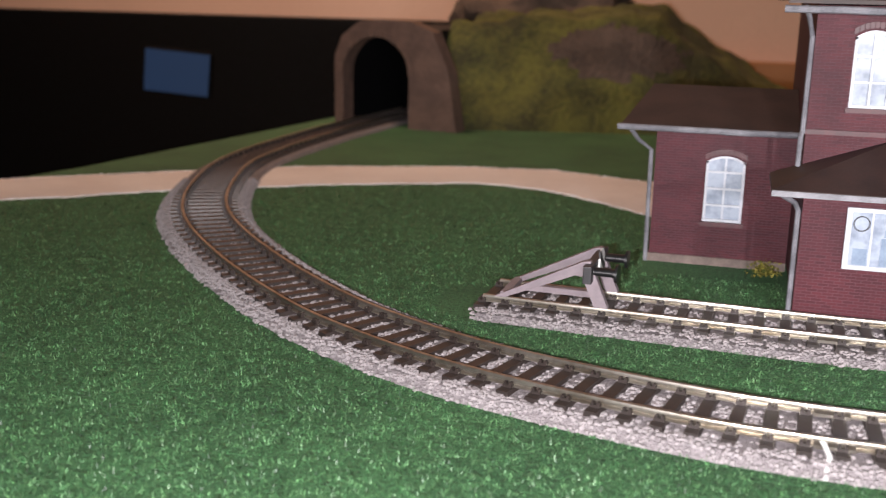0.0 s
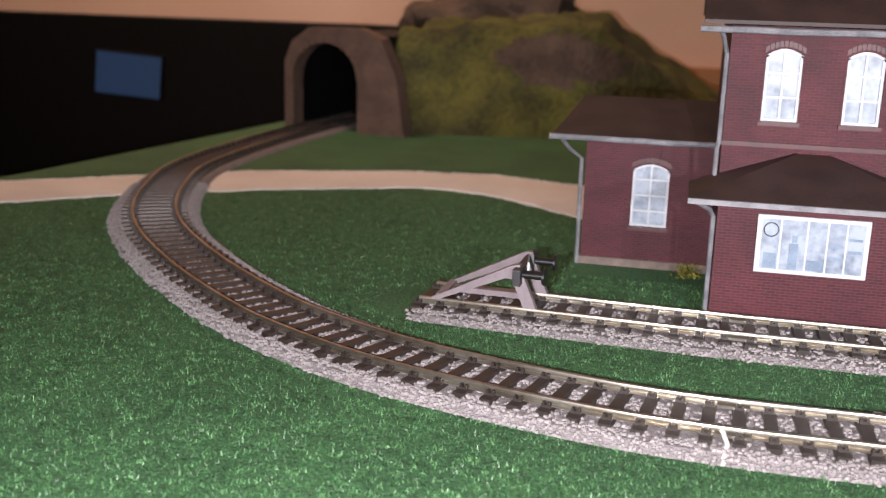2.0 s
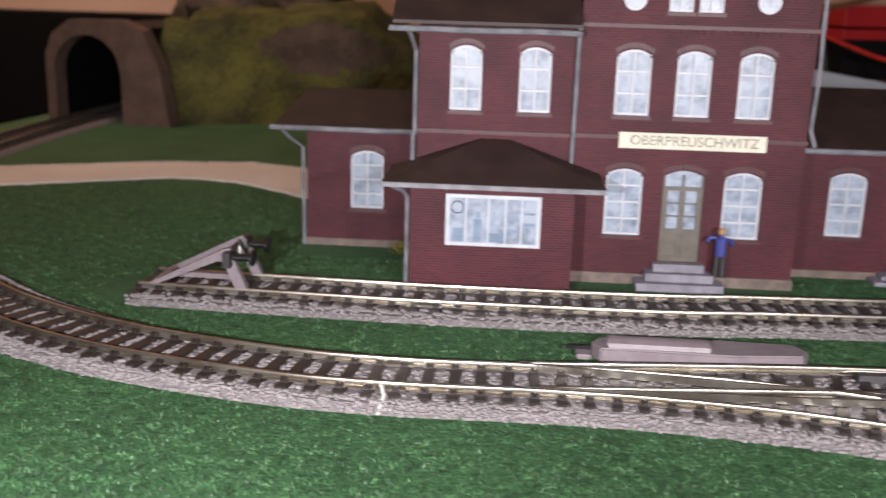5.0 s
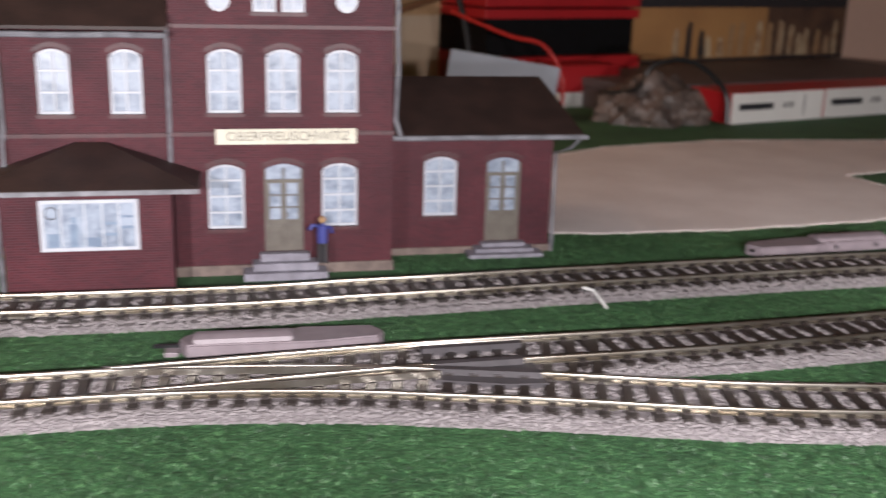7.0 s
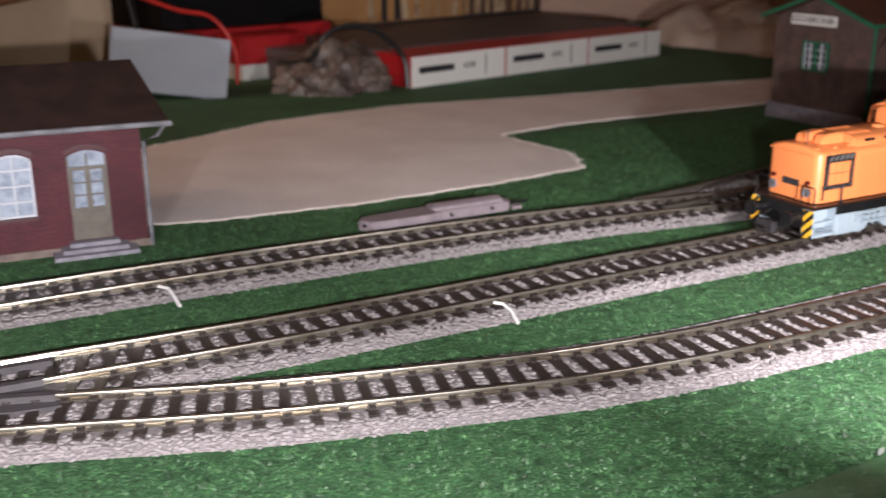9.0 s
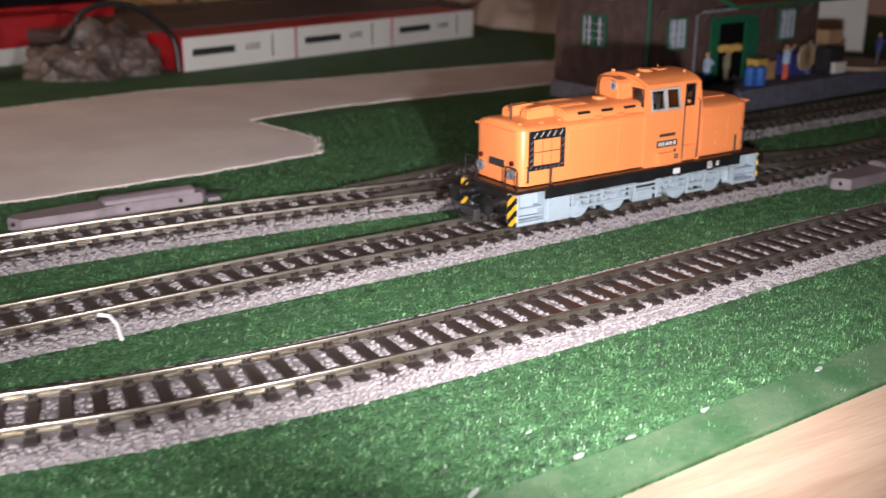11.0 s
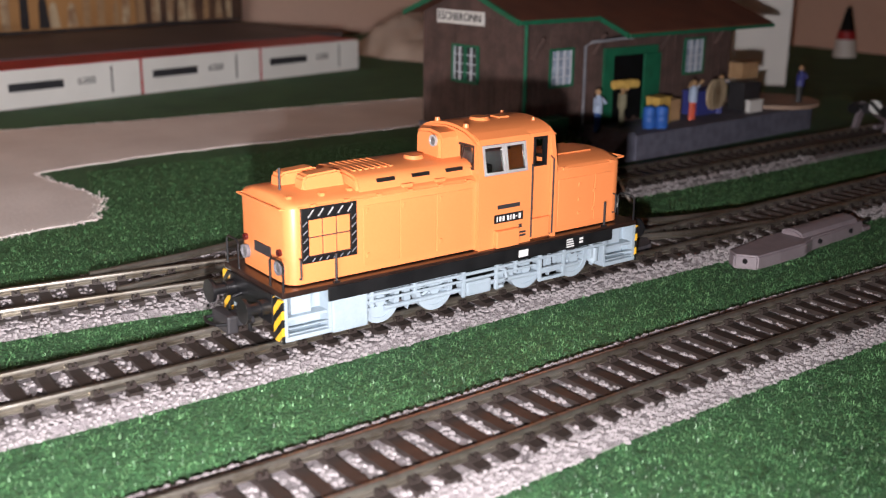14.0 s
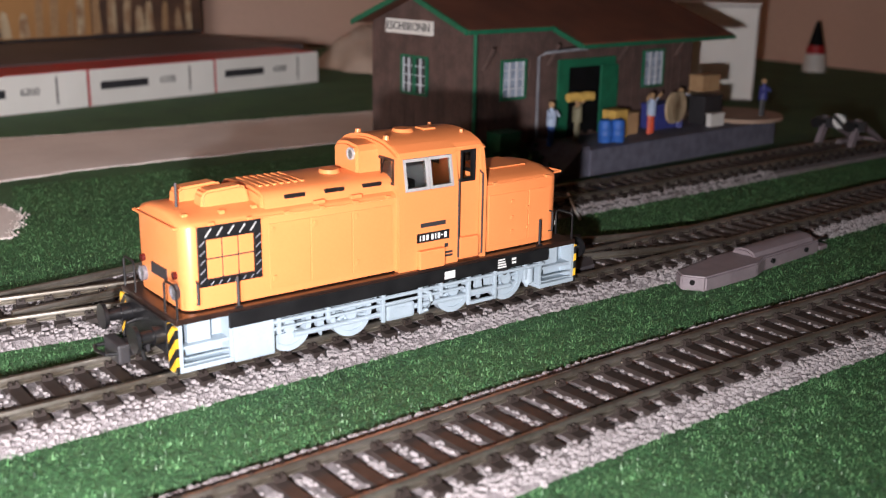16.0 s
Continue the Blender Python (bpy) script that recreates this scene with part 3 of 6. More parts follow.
white_wire([(-104, -121, 4.6), (-101.5, -124, 4.4), (-100.5, -128, 3.2), (-101.5, -133, 0.6)], "short white feeder wire soldered to the rail, ending in grass")
white_wire([(101, -46, 4.6), (104, -49, 4.4), (105, -53, 2.8), (106, -58, 0.6)], "short white feeder wire at the station track")
white_wire([(541, 4, 5.0), (537, -2, 5.0), (532, -10, 3.6), (528, -19, 0.8)], "short white feeder wire crossing the shed track ballast")
white_wire([(200.5, -108, 4.6), (203, -110, 4.4), (204.2, -114, 3.0), (204, -119, 0.6)], "short white feeder wire at the middle track, ending in grass")


# ---- buffer stop ----
STOPB = stripes_mat("stop_stripes", (0.70, 0.70, 0.68), (0.03, 0.03, 0.03), 0.0052, (0, 0.7, 0.7), 0.5, 0.5)


def buffer_stop(m, label):
    th = thing("buffer_stop", label, "buffer stop", m, "buffer stops")
    for s in (-1, 1):
        y = s * 9.1
        bm = bmesh.new()
        prism(bm, [(-18, 5.8), (-14, 5.8), (18, 19.5), (18, 23), (15, 22.5)], "y", y - 1.1, y + 1.1)
        part("strut", bm, LILAC, th)
        bm = bmesh.new()
        prism(bm, [(14, 21), (18.5, 21), (25, 5.8), (20, 5.8), (15, 17), (9, 17.5)], "y", y - 1.3, y + 1.3)
        part("leg", bm, LILAC, th)
        bm = bmesh.new()
        disc(bm, (19, y, 19), "x", 1.6, 8, 16)
        disc(bm, (27, y, 19), "x", 3.4, 1.0, 20)
        part("buffer", bm, BLACKP, th, "black sprung buffer", True)
    block("beam", DARKGREY, th, 16, 19.2, -14, 14, 15.5, 22, bevel=0.4)
    block("tie", LILAC, th, -16, -13, -9, 9, 5.8, 7.5)
    block("cross_brace", LILAC, th, -10, 18, -1.2, 1.2, 6.0, 8.2)
    bm = bmesh.new()
    box(bm, 19.3, 20, -3.6, 3.6, 16, 25)
    part("board", bm, STOPB, th, "small white and black striped stop board")
    return th


buffer_stop(Matrix.Translation((0, 0, 0.0012)) @ pose(-0.176, -0.0365, 0, 0, 0, -3) @ Matrix.Diagonal((0.80, 1.0, 0.80, 1)), "grey triangular buffer stop with black buffers on the siding end")
buffer_stop(Matrix.Translation((0, 0, 0.0012)) @ pose(0.752, 0.0235, 0, 0, 0, 186) @ Matrix.Diagonal((0.80, 1.0, 0.80, 1)), "dark buffer stop closing the siding beside the goods shed")


# ---- station ----
def arch(a, b, top, rise=2.2, seg=8):
    """Points of a segmental arch from (a, top) to (b, top), rising in the middle."""
    return [(a + (b - a) * k / seg, top - rise + rise * (1 - (2 * k / seg - 1) ** 2)) for k in range(seg + 1)]


def wall_panel(name, mtl, parent, x0, x1, z0, z1, y, holes, thick=3.0, label=""):
    """An upright wall facing the tracks, with arched openings (a, b, bottom, top)."""
    bm = bmesh.new()
    u = x0
    for a, b, c, t in sorted(holes):
        box(bm, u, a, y, y + thick, z0, z1)
        if c > z0:
            box(bm, a, b, y, y + thick, z0, c)
        prism(bm, arch(a, b, t) + [(b, z1), (a, z1)], "y", y, y + thick)
        u = b
    box(bm, u, x1, y, y + thick, z0, z1)
    bmesh.ops.remove_doubles(bm, verts=bm.verts, dist=1e-7)
    return part(name, bm, mtl, parent, label)


def window(parent, a, b, c, t, y, rows=3, cols=2, rise=2.2, sill=True, mtl=None):
    """A window in an opening: frame with bars, a curtained pane behind, a brick sill."""
    mtl = mtl or FRAMEW
    bm = bmesh.new()
    w = 0.9
    yy0, yy1 = y + 0.8, y + 1.6
    box(bm, a, a + w, yy0, yy1, c, t - rise)
    box(bm, b - w, b, yy0, yy1, c, t - rise)
    box(bm, a + w, b - w, yy0, yy1, c, c + w)
    top = arch(a, b, t, rise)
    prism(bm, top + [(x, z - w) for x, z in top[::-1]], "y", yy0, yy1)
    bmesh.ops.remove_doubles(bm, verts=bm.verts, dist=1e-7)
    wnd = part("window", bm, mtl, parent, "arched white barred window")
    for k in range(1, cols):
        x = a + (b - a) * k / cols
        block("glazing_bar", mtl, wnd, x - 0.35, x + 0.35, yy0 + 0.1, yy1 - 0.1, c + w, t - w)
    for k in range(1, rows):
        z = c + (t - c) * k / rows
        block("glazing_bar", mtl, wnd, a + w, b - w, yy0 - 0.05, yy1 - 0.3, z - 0.35, z + 0.35)
    bm = bmesh.new()
    prism(bm, [(a, c)] + arch(a, b, t, rise) + [(b, c)], "y", y + 1.7, y + 2.3)
    part("pane", bm, PANE, wnd)
    if sill:
        bm = bmesh.new()
        box(bm, a - 0.8, b + 0.8, y - 1.0, y + 0.7, c - 1.4, c)
        part("sill", bm, REDBRICK, wnd)
    return wnd


def arch_trim(parent, a, b, t, y, rise=2.2, deep=1.8):
    """A slightly proud brick arch over an opening."""
    n = 9
    f = lambda x: t + 0.7 - rise + rise * (1 - (2 * (x - a + 0.6) / (b - a + 1.2) - 1) ** 2)
    for k in range(n):
        x0, x1 = a - 0.6 + (b - a + 1.2) * (k + 0.06) / n, a - 0.6 + (b - a + 1.2) * (k + 0.94) / n
        bm = bmesh.new()
        prism(bm, [(x0, f(x0)), (x1, f(x1)), (x1, f(x1) + deep), (x0, f(x0) + deep)], "y", y - 0.35, y + 0.2)
        part("arch_brick", bm, REDBRICK, parent)


def door(parent, a, b, c, t, y):
    """A double door with glazed upper panels and a transom window."""
    bm = bmesh.new()
    mid = (a + b) / 2
    y0, y1 = y + 0.8, y + 1.6
    h = t - c
    zt = c + h * 0.78
    box(bm, a, b, y0, y1, c, c + h * 0.36)
    for x in (a, mid - 1.0, b - 2.0):
        box(bm, x, x + 2.0, y0, y1, c + h * 0.36, zt)
    box(bm, a, b, y0, y1, zt, zt + 1.4)
    for k in (1, 2):
        z = c + h * (0.36 + 0.14 * k)
        box(bm, a, b, y0 + 0.1, y1 - 0.1, z - 0.25, z + 0.25)
    for x in (a, mid - 0.4, b - 0.8):
        box(bm, x, x + 0.8, y0, y1, zt + 1.4, t - 1.8)
    for s in (0, 1):
        x0 = a + 1 if s == 0 else mid + 0.8
        box(bm, x0, x0 + (b - a) / 2 - 1.8, y - 0.0 + 0.5, y0, c + 2, c + h * 0.30, 0.2)
    bmesh.ops.remove_doubles(bm, verts=bm.verts, dist=1e-7)
    d = part("door", bm, DOORG, parent, "grey double door with glazed upper panels")
    bm = bmesh.new()
    prism(bm, [(a, c + 1)] + arch(a, b, t) + [(b, c + 1)], "y", y + 1.7, y + 2.3)
    part("pane", bm, PANE, d)
    bm = bmesh.new()
    box(bm, mid + 0.9, mid + 1.6, y0 - 0.7, y0, c + h * 0.40, c + h * 0.43)
    part("door_handle", bm, ZINC, d)
    for k, (dx, dy) in enumerate(((2, 4), (5, 7), (8.5, 10))):
        bm = bmesh.new()
        z1 = c - k * (c / 3.0)
        box(bm, a - dx, b + dx, y - dy, y, max(-0.5, z1 - c / 3.0), z1, 0.2)
        part("step", bm, CONCRETE, parent, "grey stone door step")


def gutter(parent, x0, x1, y, z):
    bm = bmesh.new()
    n = max(3, int((x1 - x0) / 8))
    tube(bm, [(x0 + (x1 - x0) * k / n, y, z + random.uniform(-0.15, 0.15)) for k in range(n + 1)], 1.1)
    part("gutter", bm, ZINC, parent, "bent grey zinc gutter", True)


def downpipe(parent, pts):
    bm = bmesh.new()
    tube(bm, pts, 0.8)
    part("downpipe", bm, ZINC, parent, "thin grey downpipe", True)


def slope(name, parent, pts, mtl, thick=1.2, label=""):
    """A roof plane from four corners, eaves first, given a thickness."""
    bm = bmesh.new()
    lo = [bm.verts.new(Vector(p) * MM) for p in pts]
    hi = [bm.verts.new((Vector(p) + Vector((0, 0, thick))) * MM) for p in pts]
    n = len(pts)
    bm.faces.new(lo), bm.faces.new(hi[::-1])
    for i in range(n):
        bm.faces.new((lo[i], hi[i], hi[(i + 1) % n], lo[(i + 1) % n]))
    bmesh.ops.recalc_face_normals(bm, faces=bm.faces)
    return part(name, bm, mtl, parent, label)


st = thing("station_building", "dark red brick model station with white arched windows and brown roofs", "station building")
UL = [(-92.5, -81, 62.5, 86), (-67.5, -56, 62.5, 86)]
UM = [(-33, -20.5, 63, 86.5), (-11.5, 0.8, 63, 86.5), (10.5, 22.8, 63, 86.5)]
LM = [(-34, -20.5, 18.5, 43.5), (9, 22.8, 18.5, 43.5)]
DM = (-13, 1.8, 9, 43.5)
# left wing with its upper storey, stepped back a little from the middle part
wall_panel("wall", BRICK, st, -104, -46, 4, 54, 1.5, [])
wall_panel("wall", BRICK, st, -104, -46, 55.5, 93, 1.5, UL)
block("string_course", REDBRICK, st, -104.5, -46, 0.6, 4, 54, 55.5)
# middle part
wall_panel("wall", BRICK, st, -46, 36.5, 4, 54.5, 0, LM + [DM])
wall_panel("wall", BRICK, st, -46, 36.5, 56, 94, 0, UM)
wall_panel("wall", BRICK, st, -46, 36.5, 95.4, 150, 0, [(-16, -7.5, 100, 116), (-5.5, 3, 100, 116)])
block("string_course", REDBRICK, st, -46.6, 37.1, -0.9, 2, 54.5, 56)
block("string_course", REDBRICK, st, -46.6, 37.1, -0.9, 2, 94, 95.4)
block("side_wall", BRICK, st, 33.5, 36.5, 3, 110, 4, 150)
block("side_wall", BRICK, st, -104, -101, 4.5, 110, 4, 93)
block("back_wall", BRICK, st, -101, 33.5, 107, 110, 4, 93)
block("side_wall", BRICK, st, -46, -43, 3, 107, 93, 150)
for x0, x1, y in ((-104, -46, 0.8), (-46.6, 37.1, -0.9)):
    block("plinth", PLINTH, st, x0, x1, y, y + 5, -0.5, 4)
for k in range(22):
    block("dentil", BRICK, st, -103.5 + k * 2.65, -102.1 + k * 2.65, 0.7, 1.5, 90.6, 92.6)
for k in range(31):
    block("dentil", BRICK, st, -45.5 + k * 2.65, -44.1 + k * 2.65, -0.7, 0, 92.0, 93.9)
for w in UL:
    window(st, *w, 1.5)
    arch_trim(st, w[0], w[1], w[3], 1.5)
for w in UM + LM:
    window(st, *w, 0, rows=3 if w[2] > 50 else 4)
    arch_trim(st, w[0], w[1], w[3], 0)
for w in ((-16, -7.5, 100, 116), (-5.5, 3, 100, 116)):
    window(st, *w, 0)
door(st, *DM, 0)
arch_trim(st, DM[0], DM[1], DM[3], 0)
for x in (-28, 18.5):
    bm = bmesh.new()
    ring(bm, (x, -0.6, 104), "y", 3.2, 4.0, 0.8, 28)
    rw = part("round_window", bm, FRAMEW, st, "small round white window")
    bm = bmesh.new()
    disc(bm, (x, -0.3, 104), "y", 3.3, 0.2, 28)
    part("pane", bm, PANE, rw)
# bay with a hipped roof
wall_panel("bay_wall", BRICK, st, -104, -46.5, 0, 40, -21, [])
for x0, x1 in ((-104, -101), (-49.5, -46.5)):
    block("bay_side", BRICK, st, x0, x1, -18, 1.5, 0, 40)
bm = bmesh.new()
box(bm, -91.5, -58, -21.9, -20.8, 17.5, 36)
bw = part("bay_window", bm, FRAMEW, st, "wide white bay window with printed office inside")
for k, (x0, x1) in enumerate(((-90, -84.6), (-84, -76.6), (-76, -70.6), (-70, -65), (-64.4, -59.4))):
    block("pane", PANE, bw, x0, x1, -22.1, -21.7, 18.8, 34.8)
PRINT = mat("blue_print", (0.20, 0.27, 0.36), (0.14, 0.19, 0.27), 0.5)
for u0, u1, w0, w1 in ((-81.5, -78.8, 19.2, 27.5), (-80.8, -79.2, 27.8, 30.0), (-76.0, -71.0, 19.2, 22.5), (-69.5, -65.5, 23, 24), (-69.5, -65.5, 27, 28), (-64.0, -60, 25.5, 26.5), (-64.0, -60, 29.5, 30.3), (-89, -85, 19.2, 24)):
    block("print_shape", PRINT, bw, u0, u1, -22.25, -22.12, w0, w1)
bm = bmesh.new()
ring(bm, (-87.3, -22.5, 31.5), "y", 2.0, 2.35, 0.3, 28)
part("clock", bm, INK, bw, "round printed clock face")
E1, E2, ET = (-113.5, -30, 40), (-36.5, -30, 40), (-75, 1.5, 57.5)
slope("bay_roof", st, [E1, E2, (-70, -1.0, 51.5), (-80, -1.0, 51.5)], ROOF)
slope("bay_roof", st, [(-113.5, 1.4, 40), (-113.5, -30, 40), (-80, -1.0, 51.5), (-80, 1.4, 51.5)], ROOF)
slope("bay_roof", st, [(-36.5, -30, 40), (-36.5, -0.2, 40), (-70, -0.2, 51.5), (-70, -1.0, 51.5)], ROOF)
block("fascia", ZINC, st, -113.5, -36.5, -30.6, -29.6, 39.4, 41.0)
downpipe(st, [(-110.5, -28, 39.5), (-106.5, -23, 36.5), (-105.2, -21.5, 34), (-105.2, -21.5, 0)])
# roof of the left wing
slope("roof", st, [(-113, -7, 93.5), (-46.2, -7, 93.5), (-46.2, 56, 140), (-113, 56, 140)], ROOF)
slope("roof", st, [(-113, 118, 93.5), (-46.2, 118, 93.5), (-46.2, 56, 140), (-113, 56, 140)], ROOF)
gutter(st, -114, -46.5, -8, 91.8)
downpipe(st, [(-108, -7.5, 92.5), (-106.5, -4, 89), (-105.0, 0, 84), (-105.0, 0.3, 55), (-105.5, -1.2, 53), (-105.5, -1.2, 44)])
downpipe(st, [(-46.8, -0.8, 94), (-47.0, -0.3, 55), (-47.2, -0.4, 40)])
slope("roof", st, [(-50, -6, 150), (-4.5, -6, 178), (-4.5, 112, 178), (-50, 112, 150)], ROOF)
slope("roof", st, [(41, -6, 150), (-4.5, -6, 178), (-4.5, 112, 178), (41, 112, 150)], ROOF)
bm = bmesh.new()
prism(bm, [(-46, 150), (36.5, 150), (-4.5, 176)], "y", 0, 3)
part("gable", bm, BRICK, st)
downpipe(st, [(37.8, -0.6, 130), (37.8, -0.6, 92), (38.2, -0.8, 80), (37.4, -0.6, 60), (39.5, -0.4, 54)])
# left annex
LA = [(-134, -120.5, 16, 40)]
wall_panel("annex_wall", BRICK, st, -152, -104, 3, 49, 38, LA)
window(st, *LA[0], 38, rows=4)
arch_trim(st, -134, -120.5, 40, 38)
block("annex_side", BRICK, st, -152, -149, 41, 104, 3, 49)
block("plinth", PLINTH, st, -152.8, -104, 37.2, 42, -0.5, 3)
slope("annex_roof", st, [(-164, 29, 49.5), (-104.2, 29, 49.5), (-104.2, 64, 61), (-156, 64, 61)], ROOF)
slope("annex_roof", st, [(-164, 110, 49.5), (-104.2, 110, 49.5), (-104.2, 64, 61), (-156, 64, 61)], ROOF)
gutter(st, -165, -104.5, 28, 49.8)
downpipe(st, [(-160, 29, 48.5), (-158, 33, 45), (-153.5, 37, 41), (-153.2, 37.4, 0)])
# right annex
RA = [(53, 67, 16.5, 41.5)]
RD = (79.5, 94.5, 5, 41)
wall_panel("annex_wall", BRICK, st, 36.8, 108, 3, 50.5, 20, RA + [RD])
window(st, *RA[0], 20, rows=4)
arch_trim(st, RA[0][0], RA[0][1], RA[0][3], 20)
door(st, *RD, 20)
arch_trim(st, RD[0], RD[1], RD[3], 20)
block("annex_side", BRICK, st, 105, 108, 23, 98, 3, 50.5)
block("plinth", PLINTH, st, 36.8, 108.8, 19.2, 24, -0.5, 3)
slope("annex_roof", st, [(37, 10, 51), (118, 10, 51), (112, 58, 69), (37, 58, 69)], ROOF)
slope("annex_roof", st, [(37, 106, 51), (118, 106, 51), (112, 58, 69), (37, 58, 69)], ROOF)
bm = bmesh.new()
prism(bm, [(20, 50.5), (96, 50.5), (58, 66)], "x", 105, 108)
part("gable", bm, BRICK, st)
gutter(st, 37.5, 119, 9, 51.2)
downpipe(st, [(116, 10, 50), (114, 14, 46), (109, 19, 43), (109.2, 19.2, 0)])
# name board
nb = thing("name_board", "cream station name board with worn dark letters on the brick wall", "sign")
block("board", CREAM, nb, -30.5, 22.2, -1.6, -0.95, 51.4, 57.2)
lettering("letters", "OBERPREUSCHWITZ", 5.0, mat("worn_letters", (0.13, 0.12, 0.10), (0.26, 0.24, 0.20), 0.5), nb, pose(-0.0035, -0.0017, 0.0543, 90, 0, 0))


# ---- locomotive ----
def hood_shell(name, parent, x0, x1, half, z0, zs, r0, r1, label):
    """A hood lofted along x: upright sides, a soft shoulder, a flat camber, rounded upright corners of radius r0 and r1."""
    def section(x, inset):
        h, dz = half - inset, inset * 0.30
        p = [(h, z0), (h, zs - 1.0 - dz), (h - 0.22, zs - 0.4 - dz), (h - 0.9, zs + 0.1 - dz), (h - 3.0, zs + 0.75 - dz), (h * 0.5, zs + 1.6 - dz), (0, zs + 2.0 - dz)]
        return [(x, y, z) for y, z in p] + [(x, -y, z) for y, z in p[-2::-1]]
    stations = [(x0 + r0 * (1 - math.cos(k * math.pi / 10)), r0 * (1 - math.sin(k * math.pi / 10))) for k in range(6)]
    if not r0:
        stations = [(x0, 0.0)]
    stations += [(x1 - r1 * (1 - math.cos(k * math.pi / 10)), r1 * (1 - math.sin(k * math.pi / 10))) for k in range(5, -1, -1)] if r1 else [(x1, 0.0)]
    bm = bmesh.new()
    rings = [[bm.verts.new(Vector(p) * MM) for p in section(x, i)] for x, i in stations]
    n = len(rings[0])
    for a, b in zip(rings, rings[1:]):
        for k in range(n):
            bm.faces.new((a[k], a[(k + 1) % n], b[(k + 1) % n], b[k]))
    bm.faces.new(rings[0][::-1]), bm.faces.new(rings[-1])
    bmesh.ops.recalc_face_normals(bm, faces=bm.faces)
    return part(name, bm, ORANGE, parent, label, True)


def cab_lean(bm, sill=34.4, rate=0.17):
    """Leans the upper cab sides inwards above the window sill."""
    for v in bm.verts:
        z = v.co.z / MM
        if z > sill and abs(v.co.y) > 0.010:
            v.co.y -= math.copysign((z - sill) * rate * MM, v.co.y)


def locomotive(m):
    lo = thing("diesel_locomotive", "orange model diesel shunter with grey frame standing on the track", "locomotive", m)
    G, B, O = GREYBLUE, BLACKP, ORANGE
    # x from -61 (rear) to 61, z from the rail top
    long_hood = hood_shell("long_hood", lo, -57.6, 0.6, 13.3, 14.4, 34.2, 3.2, 0, "orange long hood with rounded rear corners")
    short_hood = hood_shell("short_hood", lo, 27.6, 56.8, 13.1, 14.4, 33.4, 0, 3.6, "orange short hood with rounded front")
    for s in (-1, 1):
        for hd, xa, xb, h, zs in ((long_hood, -54.6, -0.6, 13.3, 34.2), (short_hood, 28.6, 53.6, 13.1, 33.4)):
            rods("rain_lip", O, hd, [[(xa, s * (h + 0.05), zs - 0.75), (xb, s * (h + 0.05), zs - 0.75)]], 0.28)
            n = int((xb - xa) / 9)
            for k in range(n):
                x = xa + 4 + k * (xb - xa - 6) / max(1, n - 1)
                block("lug", O, hd, x - 0.7, x + 0.7, s * h - 0.55, s * h + 0.55, zs - 0.9, zs - 0.1, bevel=0.15)
        for x0, x1 in ((-36.2, -25.2), (-24.9, -13.4), (-13.1, -1.4)):
            block("hood_door", O, long_hood, x0, x1, s * 13.32 - 0.14, s * 13.32 + 0.14, 16.0, 31.6, bevel=0.12)
        for x0, x1 in ((30.6, 44.8), (45.2, 53.0)):
            block("hood_door", O, short_hood, x0, x1, s * 13.12 - 0.14, s * 13.12 + 0.14, 16.2, 29.8, bevel=0.12)
        for x, z in ((-35.4, 29.5), (-35.4, 18.0), (-24.2, 29.5), (-12.3, 29.5), (-12.3, 18.0)):
            block("hinge", O, long_hood, x, x + 0.8, s * 13.4 - 0.3, s * 13.4 + 0.3, z, z + 1.3, bevel=0.1)
        for x, z in ((38.5, 27.0), (38.5, 22.5), (38.5, 18.5), (44.4, 24.5), (44.4, 19.0)):
            block("hinge", O, short_hood, x, x + 1.0, s * 13.2 - 0.3, s * 13.2 + 0.3, z, z + 0.9, bevel=0.1)
    # hood top: fan cowls, raised deck with lifting slots, hatches
    for y, dx in ((-6.2, 1.6), (0.2, -1.6)):
        bm = bmesh.new()
        prism(bm, [(-51 + dx, 35.0), (-50.6 + dx, 38.6), (-49.6 + dx, 39.4), (-40.6 + dx, 39.9), (-39.2 + dx, 39.0), (-38.4 + dx, 35.0)], "y", y, y + 4.6)
        bmesh.ops.bevel(bm, geom=[e for e in bm.edges if max(v.co.z for v in e.verts) > 0.036], offset=0.55 * MM, segments=2, affect="EDGES")
        part("fan_cowl", bm, O, long_hood, "orange rounded fan cowl", True)
    bm = bmesh.new()
    deck = [(11.4, 34.4), (11.0, 36.4), (10.2, 37.6), (8.6, 38.4), (4.5, 38.9), (0, 39.1)]
    prism(bm, deck + [(-y, z) for y, z in deck[-2::-1]], "x", -36.6, 0.4)
    bmesh.ops.bevel(bm, geom=[e for e in bm.edges if all(abs(v.co.x / MM + 36.6) < 0.01 for v in e.verts) and max(v.co.z for v in e.verts) > 0.036], offset=0.7 * MM, segments=2, affect="EDGES")
    rd = part("raised_deck", bm, O, lo, "raised orange hood deck", True)
    for s in (-1, 1):
        for x in (-30.5, -19.5, -8.5):
            bm = bmesh.new()
            box(bm, x, x + 5.6, s * 10.75 - 0.42, s * 10.75 + 0.42, 36.3, 37.3, 0.25)
            part("slot", bm, B, rd, "dark lifting slot")
        for x in (-23.5, -13.0):
            block("latch", O, long_hood, x, x + 3.2, s * 12.2 - 0.5, s * 12.2 + 0.5, 34.4, 35.3, bevel=0.2)
    for k in range(7):
        block("mesh_rib", O, rd, -34.4 + k * 1.9, -33.5 + k * 1.9, -6.0, 6.0, 38.4, 39.12, bevel=0.15)
    bm = bmesh.new()
